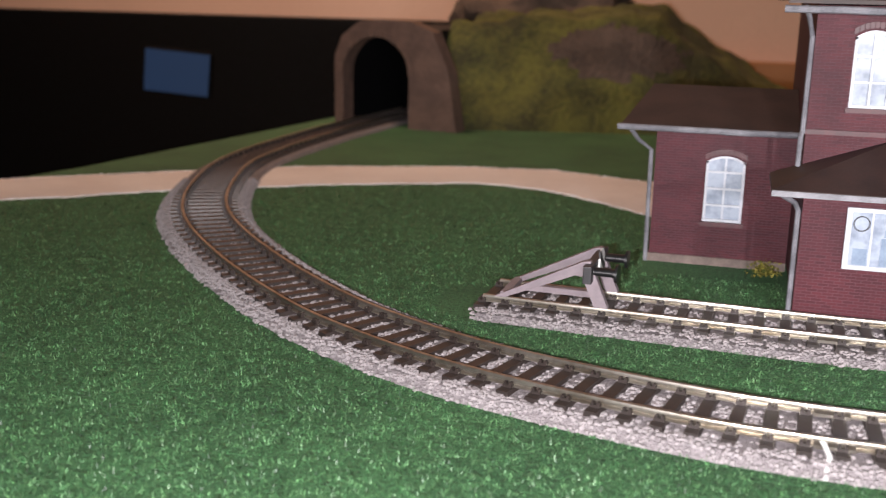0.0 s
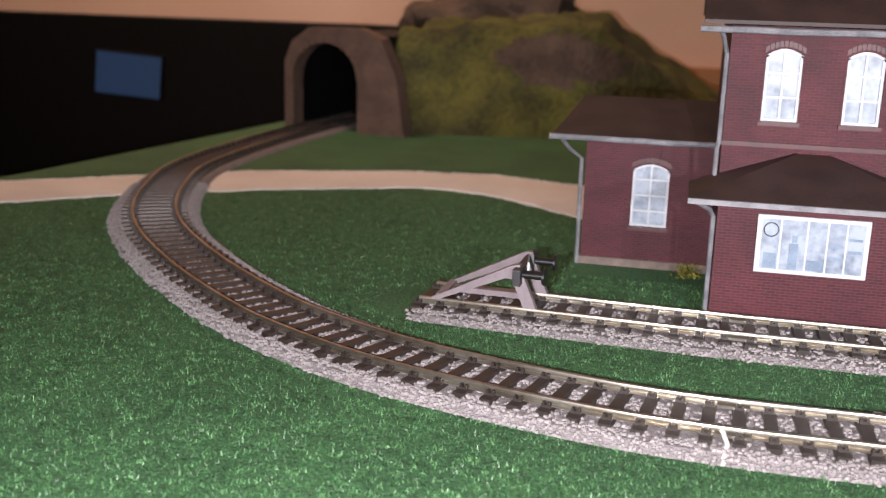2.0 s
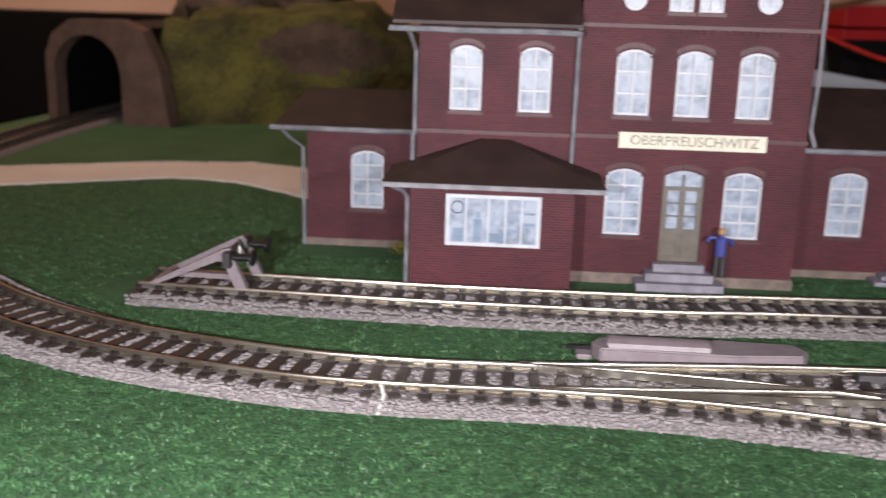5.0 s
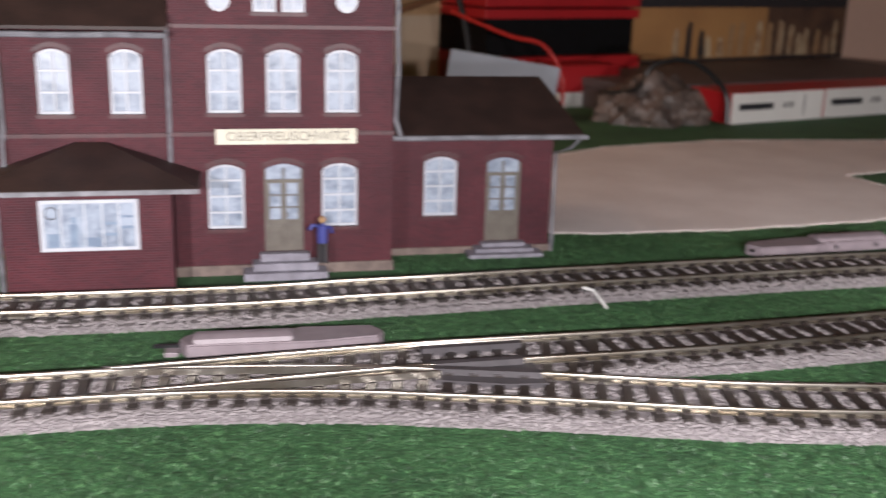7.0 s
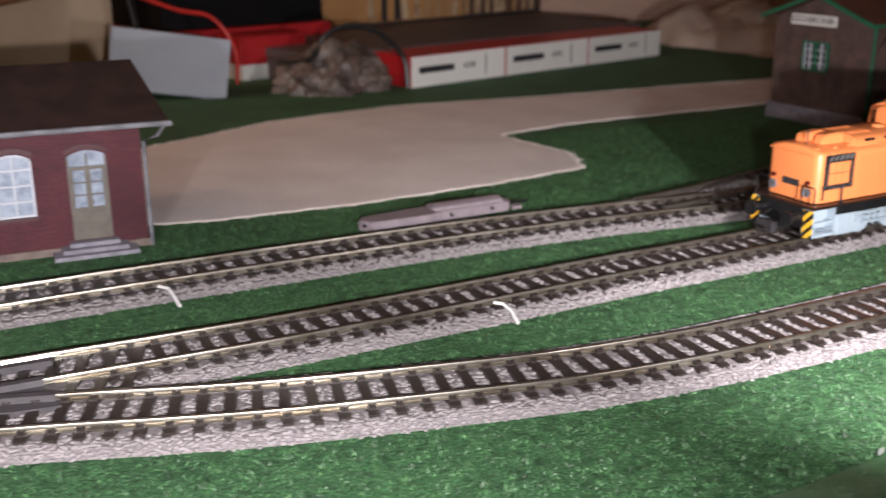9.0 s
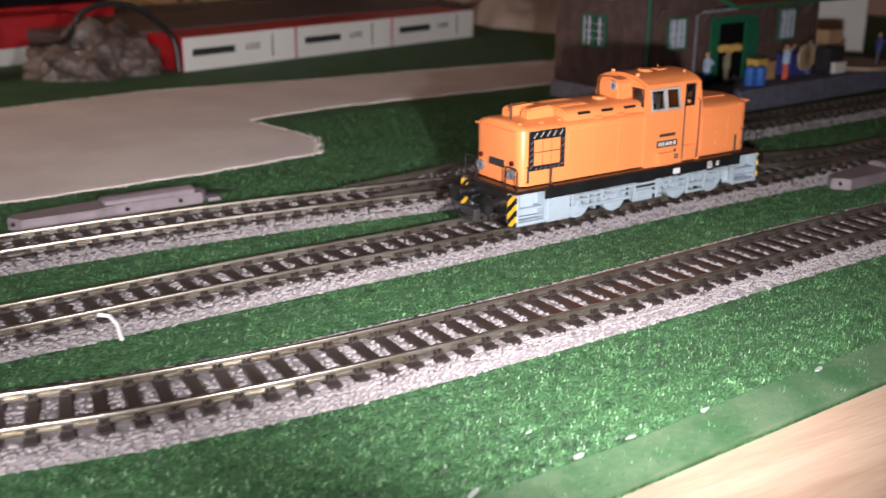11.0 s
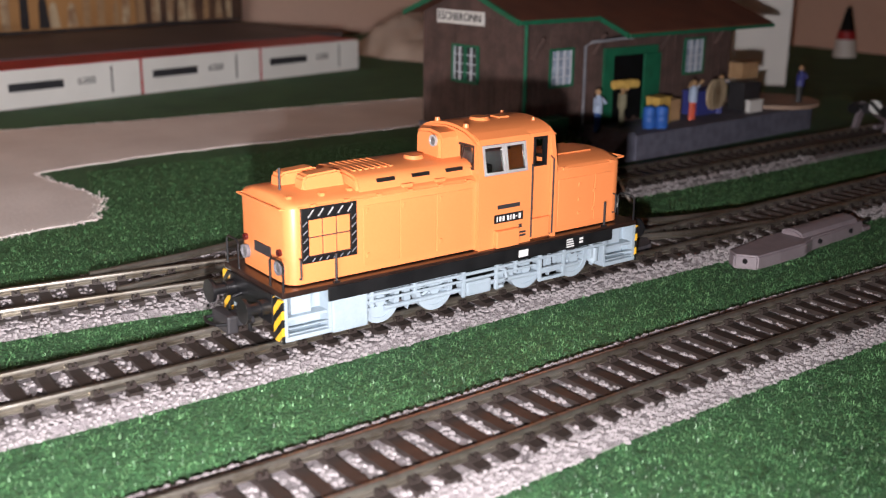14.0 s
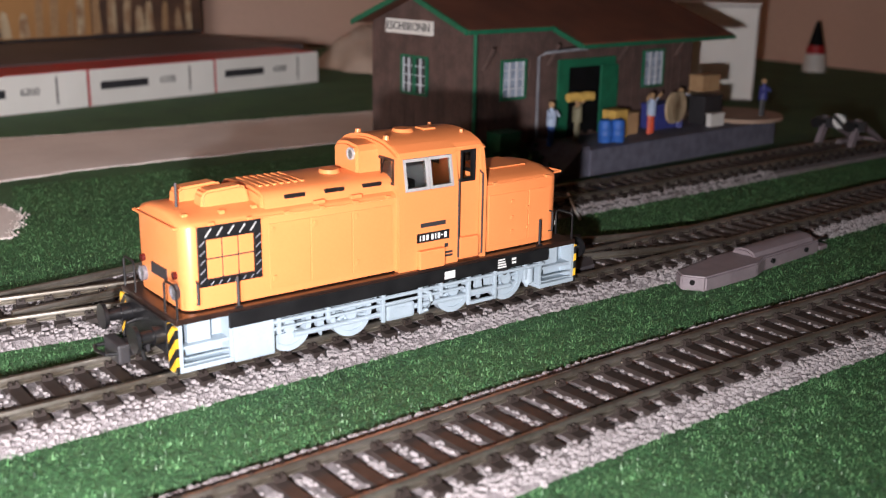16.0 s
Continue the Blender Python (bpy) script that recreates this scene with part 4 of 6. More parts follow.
    disc(bm, (-12, -1.0, 38.8), "z", 2.9, 1.1, 24, 2.5)
    part("filler_cap", bm, O, rd, "", True)
    block("hatch", O, short_hood, 37, 50, -6, 6, 35.1, 35.55, bevel=0.15)
    for x, y in ((33, -5.5), (33, 5.5)):
        block("lug", O, short_hood, x, x + 2.2, y - 0.8, y + 0.8, 34.9, 36.0, bevel=0.2)
    for x, y in ((-56, -3), (-55.6, -9.0), (-47, -10.0), (-38.6, -9.6)):
        block("lug", O, long_hood, x, x + 1.4, y - 0.6, y + 0.6, 34.2, 35.7, bevel=0.2)
    rods("aerial", DARKGREY, lo, [[(-54, -3.0, 35.2), (-54, -3.0, 37.0)], [(-54, -3.0, 36.9), (-54, -3.0, 41.5)]], 0.34, "thin dark aerial")
    # cab: panels round real openings, the upper sides leaning in
    bm = bmesh.new()
    for s in (-1, 1):
        a, b = (-14.7, -13.7) if s < 0 else (13.7, 14.7)
        for x0, x1, z0, z1 in ((0, 1.8, 14.0, 34.4), (0, 1.8, 34.4, 43.4), (1.8, 17.4, 14.0, 34.4), (1.8, 17.4, 42.6, 43.4), (17.4, 18.9, 14.0, 34.4), (17.4, 18.9, 34.4, 43.4), (27.0, 28.4, 14.0, 34.4), (27.0, 28.4, 34.4, 43.4)):
            box(bm, x0, x1, a, b, z0, z1)
    for x0, x1 in ((0, 1.2), (27.2, 28.4)):
        box(bm, x0, x1, -13.7, 13.7, 14.0, 34.4)
        for y0, y1, z0, z1 in ((-13.7, 13.7, 34.4, 36.0), (-13.7, -12.4, 36.0, 42.8), (-4.6, 4.6, 36.0, 42.8), (12.4, 13.7, 36.0, 42.8), (-13.7, 13.7, 42.8, 43.4)):
            box(bm, x0, x1, y0, y1, z0, z1)
    bmesh.ops.remove_doubles(bm, verts=bm.verts, dist=1e-7)
    cab_lean(bm)
    cab = part("cab", bm, O, lo, "orange cab with leaning upper sides and recessed doors")
    for s in (-1, 1):
        # recessed door, standing upright
        a, b = (-13.2, -12.4) if s < 0 else (12.4, 13.2)
        bm = bmesh.new()
        for x0, x1, z0, z1 in ((18.9, 27.0, 14.0, 34.8), (18.9, 20.4, 34.8, 44.2), (25.4, 27.0, 34.8, 44.2), (20.4, 25.4, 43.2, 44.2)):
            box(bm, x0, x1, a, b, z0, z1)
        dr = part("cab_door", bm, O, lo, "recessed orange cab door")
        part_window(dr, 20.4, 25.4, s * 12.85, 34.8, 43.2, 0.75, BLACKP)
        block("door_step", O, dr, 19.4, 26.4, s * 13.7 - 0.9, s * 13.7 + 0.5, 14.6, 20.2, bevel=0.5)
        block("step_recess", O, dr, 20.8, 24.8, s * 14.25 - 0.15, s * 14.25 + 0.15, 15.8, 17.6, bevel=0.1)
        for x, zt in ((18.95, 35.5), (26.95, 36.5)):
            rods("grab_rail", DARKGREY, cab, [[(x, s * 13.6, zt + 0.8), (x, s * 14.8, zt), (x, s * 14.8, 15.2), (x, s * 13.6, 14.6)]], 0.26, "dark door grab rail")
        # two sliding panes in bright frames, leaning with the side
        for x0, x1 in ((1.9, 9.5), (9.7, 17.3)):
            bm = bmesh.new()
            w, yy = 0.75, s * 14.3
            for a2, b2, c2, e2 in ((x0, x0 + w, 34.5, 42.5), (x1 - w, x1, 34.5, 42.5), (x0 + w, x1 - w, 34.5, 34.5 + w), (x0 + w, x1 - w, 42.5 - w, 42.5)):
                box(bm, a2, b2, yy - 0.5, yy + 0.5, c2, e2)
            cab_lean(bm)
            wf = part("cab_window", bm, CHROME, lo, "cab side window in a bright frame")
            bm = bmesh.new()
            box(bm, x0 + w, x1 - w, yy - 0.12, yy + 0.12, 34.5 + w, 42.5 - w)
            cab_lean(bm)
            part("pane", bm, GLASS, wf)
    bm = bmesh.new()
    prof = [(13.4, 43.2), (13.2, 43.8), (11.6, 45.1), (8.2, 46.4), (4, 47.1), (0, 47.35)]
    prism(bm, prof + [(-u, v) for u, v in prof[-2::-1]], "x", -0.5, 28.8)
    bmesh.ops.bevel(bm, geom=[e for e in bm.edges if abs(e.verts[0].co.x - e.verts[1].co.x) < 1e-6 and min(v.co.z for v in e.verts) > 0.0436], offset=0.8 * MM, segments=2, affect="EDGES")
    roof = part("roof", bm, O, lo, "cambered orange cab roof", True)
    for s in (-1, 1):
        bm = bmesh.new()
        prism(bm, [(s * 12.4, 43.2), (s * 14.0, 42.9), (s * 13.4, 44.2), (s * 10.6, 45.7)], "x", 0.6, 18.4)
        part("eave", bm, O, cab, "sloping orange eave over the side windows")
    for x, y, r, h in ((11, -0.5, 3.2, 1.0), (1.6, -6.5, 0.9, 1.3), (25.5, -7, 0.55, 1.0), (25.5, 7, 0.55, 1.0), (1.6, 6.5, 0.9, 1.3)):
        bm = bmesh.new()
        disc(bm, (x, y, 46.4 if abs(y) > 3 else 47.0), "z", r, h, 20, r * 0.82)
        part("roof_vent", bm, O, roof, "", True)
    block("roof_hatch", O, roof, 16.5, 20.5, -2.4, 1.6, 47.0, 47.7, bevel=0.25)
    # housing with the upper headlamp at the long-hood end of the cab
    bm = bmesh.new()
    prism(bm, [(5.6, 36.0), (5.6, 44.3), (4.4, 45.6), (0, 46.2), (-4.4, 45.6), (-5.6, 44.3), (-5.6, 36.0)], "x", -6.6, 0.4)
    bmesh.ops.bevel(bm, geom=[e for e in bm.edges if all(abs(v.co.x / MM + 6.6) < 0.01 for v in e.verts)], offset=0.8 * MM, segments=2, affect="EDGES")
    part("lamp_housing", bm, O, lo, "orange housing at the cab end with a headlamp", True)
    bm = bmesh.new()
    ring(bm, (-7.2, -3.0, 43.4), "x", 1.2, 1.6, 0.9, 20)
    hl = part("headlamp", bm, CHROME, lo, "small round headlamp in a chrome ring", True)
    bm = bmesh.new()
    disc(bm, (-6.9, -3.0, 43.4), "x", 1.25, 0.3, 20)
    part("lens", bm, LAMPGLASS, hl, "unlit clear lens")
    bm = bmesh.new()
    disc(bm, (28.8, 0, 45.0), "x", 1.3, 1.0, 16)
    part("headlamp", bm, LENS, cab, "small lit headlamp", True)
    for x in (0.6, 27.8):
        for y0, y1 in ((-12.3, -4.7), (4.7, 12.3)):
            bm = bmesh.new()
            for ya, yb, za, zb in ((y0, y0 + 0.6, 36.1, 42.7), (y1 - 0.6, y1, 36.1, 42.7), (y0 + 0.6, y1 - 0.6, 36.1, 36.7), (y0 + 0.6, y1 - 0.6, 42.1, 42.7)):
                box(bm, x - 0.8, x + 0.8, ya, yb, za, zb)
            wf = part("cab_window", bm, BLACKP, lo, "black rubber-framed cab end window")
            block("pane", GLASS, wf, x - 0.15, x + 0.15, y0 + 0.6, y1 - 0.6, 36.7, 42.1)
            rods("wiper", B, wf, [[(x + (-1.0 if x < 5 else 1.0), (y0 + y1) / 2, 42.5), (x + (-1.2 if x < 5 else 1.2), (y0 + y1) / 2 + 1.2, 38.0)]], 0.16)
    block("cab_floor", DARKGREY, cab, 1.4, 27.0, -12.2, 12.2, 14.2, 15)
    # added pale block imitates the torch's reflection on the cab glazing
    block("pane_glint", PALEGLINT, cab, 6.5, 15.5, -5.5, 3.5, 15, 39.0, bevel=0.5, label="pale grey block standing in for light reflected on the cab panes")
    block("control_column", PALEGLINT, cab, 10.2, 11.6, -2, -0.4, 39.0, 42.4, bevel=0.3)
    block("seat", DARKGREY, cab, 4, 8, -10.5, -5, 15, 36.5, bevel=0.5)
    block("seat", DARKGREY, cab, 20, 24, 5, 10.5, 15, 36.5, bevel=0.5)
    # walkway, black band, inner frame
    bm = bmesh.new()
    box(bm, -61.2, 61.2, -16.0, 16.0, 12.6, 14.0, 0.3)
    part("walkway", bm, WALKWAY, lo, "dark brown-black walkway")
    for s in (-1, 1):
        bm = bmesh.new()
        ya, yb = sorted((s * 15.6, s * 16.5))
        box(bm, -48.5, 50.2, ya, yb, 9.7, 13.4, 0.2)
        part("frame_band", bm, B, lo, "black frame band")
    block("frame_core", B, lo, -56, 56, -9.2, 9.2, 3.2, 12.6)
    for s in (-1, 1):
        block("tool_box", O, lo, 5.4, 13.6, s * 15.2 - 1.0, s * 15.2 + 1.0, 14.1, 19.0, bevel=0.35)
        # radiator grille
        y = s * 13.3
        bm = bmesh.new()
        a, b = (y - 0.7, y + 0.1) if s < 0 else (y - 0.1, y + 0.7)
        for x0, x1, z0, z1 in ((-54.2, -52.2, 19.6, 33.4), (-40.2, -38.5, 19.6, 33.4), (-52.2, -40.2, 30.4, 33.4), (-52.2, -40.2, 19.6, 21.1)):
            box(bm, x0, x1, a, b, z0, z1, 0.12)
        fr = part("grille_frame", bm, B, lo, "black frame round the radiator grille")
        for k in range(5):
            x = -52.4 + k * 2.8
            rods("grille_bar", CHROME, fr, [[(x, s * 14.0, 31.0), (x + 1.5, s * 14.0, 32.8)]], 0.2)
        for k in range(5):
            z = 20.6 + k * 2.1
            for x in (-53.9, -40.0):
                rods("grille_bar", ZINC, fr, [[(x, s * 14.0, z), (x + 1.3, s * 14.0, z + 1.1)]], 0.15)
        for k in range(6):
            x = -51.5 + k * 2.0
            rods("grille_bar", ZINC, fr, [[(x, s * 14.0, 19.9), (x + 0.8, s * 14.0, 20.7)]], 0.14)
        for k in range(3):
            for j in range(2):
                block("grille_panel", O, fr, -52.0 + k * 4.0, -48.3 + k * 4.0, s * 13.42 - 0.16, s * 13.42 + 0.16, 21.3 + j * 4.7, 25.7 + j * 4.5, bevel=0.1)
        block("grille_backing", DARKGREY, fr, -52.2, -40.2, s * 13.3 - 0.08, s * 13.3 + 0.08, 21.1, 30.4)
        # plate and markings
        pl = block("number_plate", B, lo, 5.4, 15.8, s * 14.75 - 0.15, s * 14.75 + 0.15, 20.9, 23.3, label="black plate with plain white bars")
        for k, (x, w) in enumerate(((6.2, 0.35), (7.1, 0.7), (8.3, 0.7), (9.9, 0.7), (11.1, 0.35), (12.0, 0.7), (13.1, 0.5), (14.1, 0.8))):
            block("bar", WHITEP, pl, x, x + w, s * 14.92 - 0.06, s * 14.92 + 0.06, 21.4 if k != 6 else 22.0, 22.8 if k != 6 else 22.3)
        block("name_strip", DARKGREY, cab, 6.6, 14.6, s * 14.75 - 0.1, s * 14.75 + 0.1, 24.8, 25.9)
        block("label_mark", DARKGREY, cab, 14.4, 15.5, s * 14.75 - 0.1, s * 14.75 + 0.1, 18.6, 19.6)
        for z in (16.0, 16.9):
            block("label_mark", DARKGREY, cab, 14.0, 17.0, s * 14.75 - 0.1, s * 14.75 + 0.1, z, z + 0.55)
        block("frame_mark", WHITEP, lo, 13.2, 16.6, s * 16.55 - 0.1, s * 16.55 + 0.1, 10.5, 12.5, label="white bar lettering on the frame")
        for z in (10.3, 11.0, 11.7, 12.4):
            block("frame_mark", WHITEP, lo, 31.5, 34.6 - (z - 10) * 0.3, s * 16.55 - 0.1, s * 16.55 + 0.1, z, z + 0.38)
        for z in (10.9, 11.9):
            block("frame_mark", WHITEP, lo, 36.6, 38.0, s * 16.55 - 0.1, s * 16.55 + 0.1, z, z + 0.6)
        # handrails
        for x in (-45.6, 47.6):
            rods("handrail", DARKGREY, lo, [[(x, s * 15.4, 13.9), (x, s * 15.4, 21.4)]], 0.34)
            block("rail_foot", B, lo, x - 0.8, x + 0.8, s * 15.4 - 0.5, s * 15.4 + 0.5, 13.8, 14.5)
        rods("handrail", DARKGREY, lo, [[(-54.6, s * 13.2, 15.8), (-54.9, s * 14.4, 16.0), (-54.9, s * 14.4, 20.8), (-54.6, s * 13.2, 21.0)]], 0.3)
        rods("handrail", DARKGREY, lo, [[(53.2, s * 12.9, 17), (53.4, s * 14.2, 17.2), (53.4, s * 14.2, 22.6), (53.2, s * 12.9, 22.8)]], 0.3)
        # step recesses at the frame ends
        inn = lambda d: sorted((s * d[0], s * d[1]))
        for xa, xb in ((-60.8, -47.6), (47.4, 60.8)):
            bm = bmesh.new()
            box(bm, xa, xb, *inn((10.4, 16.3)), 1.6, 2.8, 0.2)
            box(bm, xa, xa + 0.9, *inn((10.4, 16.0)), 2.8, 12.6)
            box(bm, xb - 0.9, xb, *inn((10.4, 16.0)), 2.8, 12.6)
            box(bm, xa + 0.9, xb - 0.9, *inn((10.4, 11.6)), 2.8, 12.6)
            box(bm, xa + 0.9, xb - 0.9, *inn((11.6, 15.4)), 6.6, 7.4, 0.15)
            box(bm, xa + 3.0, xb - 4.5, *inn((11.6, 14.0)), 7.4, 12.5, 0.3)
            sb = part("step_box", bm, G, lo, "grey step recess at the frame end")
            for z in (3.6, 5.0):
                block("step_tread", G, sb, xa + 1.2, xb - 1.2, *inn((15.4, 16.2)), z - 0.3, z, bevel=0.1)
        block("side_tank", G, lo, -47.5, -37.0, *inn((11, 16.4)), 1.2, 9.8, bevel=0.5, label="closed grey tank box")
        # open side frame: pipes, posts, ladder step, hangers
        yo = 15.9
        rods("frame_pipe", G, lo, [[(-37.5, s * yo, 8.7), (49, s * yo, 8.7)]], 0.5)
        rods("frame_pipe", G, lo, [[(-37.5, s * yo, 7.0), (20, s * yo, 7.0)]], 0.42)
        rods("frame_pipe", G, lo, [[(-35, s * 14.9, 9.4), (-8, s * 14.9, 9.4), (-5, s * 14.9, 6.0)]], 0.4)
        for x, zl in ((-36.2, 5.6), (-22.6, 6.4), (-6.4, 2.4), (5.2, 2.6), (12.0, 6.0), (21.4, 1.8), (30.6, 1.8), (41.6, 5.2), (47.0, 4.0)):
            block("frame_post", G, lo, x, x + 1.0, *inn((15.4, 16.3)), zl, 9.8, bevel=0.15)
        bm = bmesh.new()
        box(bm, 22.4, 30.6, *inn((15.3, 16.3)), 1.8, 2.7, 0.15)
        box(bm, 22.4, 30.6, *inn((15.3, 16.3)), 5.0, 5.7, 0.15)
        part("ladder_step", bm, G, lo, "grey ladder step in the side frame")
        block("air_tank", G, lo, -4.6, 4.4, *inn((12.0, 15.6)), 2.0, 6.2, bevel=0.9)
        rods("pipe_loop", G, lo, [[(6.8, s * 15.6, 8.4), (8.8, s * 15.9, 7.6), (9.4, s * 15.9, 5.2), (8.0, s * 15.9, 3.2), (5.6, s * 15.7, 2.8)]], 0.55)
        bm = bmesh.new()
        disc(bm, (44.6, s * 14.2, 3.8), "z", 1.7, 4.2, 16)
        disc(bm, (44.6, s * 14.2, 3.0), "z", 0.9, 0.9, 12)
        part("brake_cylinder", bm, G, lo, "", True)
        bm = bmesh.new()
        disc(bm, (34.5, s * 15.3 - 0.8, 9.0), "y", 1.1, 1.6, 16)
        part("gauge", bm, DARKGREY, lo, "small dark round fitting", True)
        for x in (-23.0, -4.6, 9.2, 27.4, 45.2):
            bm = bmesh.new()
            prism(bm, [(x - 0.7, 9.2), (x + 0.7, 9.2), (x + 1.1, 4.6), (x + 0.2, 1.8), (x - 0.9, 4.6)], "y", *inn((12.2, 13.6)))
            part("brake_hanger", bm, G, lo)
        # wheels with spokes, balance weight and crank
        for i, x in enumerate((-31.8, -14.2, 18.2, 36.8)):
            yc = -13.9 if s < 0 else 11.4
            bm = bmesh.new()
            ring(bm, (0, 0, 0), "y", 4.7, 6.1, 2.5, 36)
            wh = part("wheel", bm, G, lo, "pale grey spoked wheel", True)
            bm = bmesh.new()
            disc(bm, (0, -0.2 if s < 0 else 0.2, 0), "y", 1.7, 2.5, 18)
            part("hub", bm, G, wh, "", True)
            for k in range(11):
                a = k * math.tau / 11 + i * 0.2
                rods("spoke", G, wh, [[(1.4 * math.cos(a), 1.25, 1.4 * math.sin(a)), (4.9 * math.cos(a), 1.25, 4.9 * math.sin(a))]], 0.42)
            bm = bmesh.new()
            arc = [(4.8 * math.cos(math.radians(d)), 4.8 * math.sin(math.radians(d))) for d in range(200, 341, 14)]
            prism(bm, arc, "y", 0.3, 2.2)
            part("balance_weight", bm, G, wh)
            wh.location = (x * MM, yc * MM, 6.1 * MM)
        rods("coupling_rod", G, lo, [[(-31, s * 14.5, 4.0), (-13, s * 14.5, 4.0), (2, s * 14.5, 4.4), (19, s * 14.5, 4.0), (38, s * 14.5, 4.0)]], 0.7, "grey coupling rods")
    # ends: beams, warning panels, buffers, couplers, lamps, rails
    for sgn in (-1, 1):
        x = sgn * 60.9
        bm = bmesh.new()
        box(bm, *sorted((x, x + sgn * 1.0)), -11.6, 11.6, 5.0, 12.8, 0.3)
        part("buffer_beam", bm, B, lo, "black buffer beam")
        for s in (-1, 1):
            bm = bmesh.new()
            box(bm, *sorted((x, x + sgn * 0.7)), *sorted((s * 11.7, s * 16.3)), 1.4, 12.4, 0.15)
            part("hazard_panel", bm, HAZARD, lo, "yellow and black striped warning panel")
            bm = bmesh.new()
            xa = x + sgn * 1.0
            disc(bm, (xa if sgn > 0 else xa - 6, s * 9.6, 9.2), "x", 1.5, 6, 18)
            disc(bm, (xa if sgn > 0 else xa - 2.4, s * 9.6, 9.2), "x", 2.1, 2.4, 18)
            disc(bm, (xa + sgn * 6 - (0 if sgn > 0 else 0.9), s * 9.6, 9.2), "x", 3.1, 0.9, 24)
            part("buffer", bm, B, lo, "black round buffer", True)
            xl = sgn * (57.5 if sgn < 0 else 56.7)
            bm = bmesh.new()
            ring(bm, (xl - (0 if sgn > 0 else 1.2), s * 9.0, 18.2), "x", 1.35, 1.8, 1.2, 22)
            hl = part("headlamp", bm, ZINC if sgn < 0 else WHITEP, lo, "round headlamp in a metal ring", True)
            bm = bmesh.new()
            disc(bm, (xl - (0 if sgn > 0 else 0.8), s * 9.0, 18.2), "x", 1.4, 0.8, 22)
            part("lens", bm, LENS if sgn > 0 else LAMPGLASS, hl)
            bm = bmesh.new()
            disc(bm, (xl - (0 if sgn > 0 else 0.9), s * 9.0, 22.0), "x", 0.9, 0.9, 16)
            part("tail_lamp", bm, REDLENS, lo, "dark red tail lamp", True)
            rods("end_rail", B, lo, [[(sgn * 60.4, s * 15.2, 13.8), (sgn * 60.4, s * 15.2, 20.6), (sgn * 60.4, s * 14.2, 21.4), (sgn * 60.4, s * 9.6, 21.4), (sgn * 60.4, s * 8.6, 20.6), (sgn * 60.4, s * 8.6, 13.8)]], 0.3)
            rods("brake_hose", B, lo, [[(x + sgn * 1.0, s * 5.2, 8.5), (x + sgn * 3.4, s * 5.4, 8.0), (x + sgn * 4.4, s * 5.2, 5.5), (x + sgn * 3.6, s * 5.0, 2.2)]], 0.55)
        bm = bmesh.new()
        box(bm, *sorted((x + sgn * 0.8, x + sgn * 7.0)), -1.9, 1.9, 2.6, 6.0, 0.4)
        box(bm, *sorted((x + sgn * 6.6, x + sgn * 9.6)), -4.6, 4.6, 2.0, 6.6, 0.6)
        part("coupler", bm, DARKGREY, lo, "dark grey close coupler")
        rods("coupler_loop", B, lo, [[(x + sgn * 9.0, -4.0, 4.6), (x + sgn * 12.0, -3.6, 4.8), (x + sgn * 13.0, 0, 5.0), (x + sgn * 12.0, 3.6, 4.8), (x + sgn * 9.0, 4.0, 4.6)]], 0.45)
        rods("hood_rail", ORANGE, lo, [[(sgn * 56.0, -11.2, 33.0), (sgn * 58.6, -11.4, 33.2), (sgn * 58.6, 11.4, 33.2), (sgn * 56, 11.2, 33.0)]], 0.3)
    block("end_plate", B, lo, 56.7, 57.1, -4.6, 4.6, 22.8, 25.4, label="black plate with plain white bars")
    block("end_plate", DARKGREY, lo, -57.95, -57.5, -4.2, 4.2, 19.6, 22.2, label="dark plate on the hood end")
    return lo


def part_window(parent, x0, x1, y, z0, z1, w, mtl=None):
    bm = bmesh.new()
    for a, b, c, e in ((x0, x0 + w, z0, z1), (x1 - w, x1, z0, z1), (x0 + w, x1 - w, z0, z0 + w), (x0 + w, x1 - w, z1 - w, z1)):
        box(bm, a, b, y - 0.75, y + 0.75, c, e, 0.2)
    wf = part("door_window", bm, mtl or CHROME, parent, "black rubber-framed door window")
    return wf


locomotive(pose(0.3995, -0.0823, RAIL_TOP * MM, 0, 0, 4.0)).scale = (0.985, 1.0, 1.0)


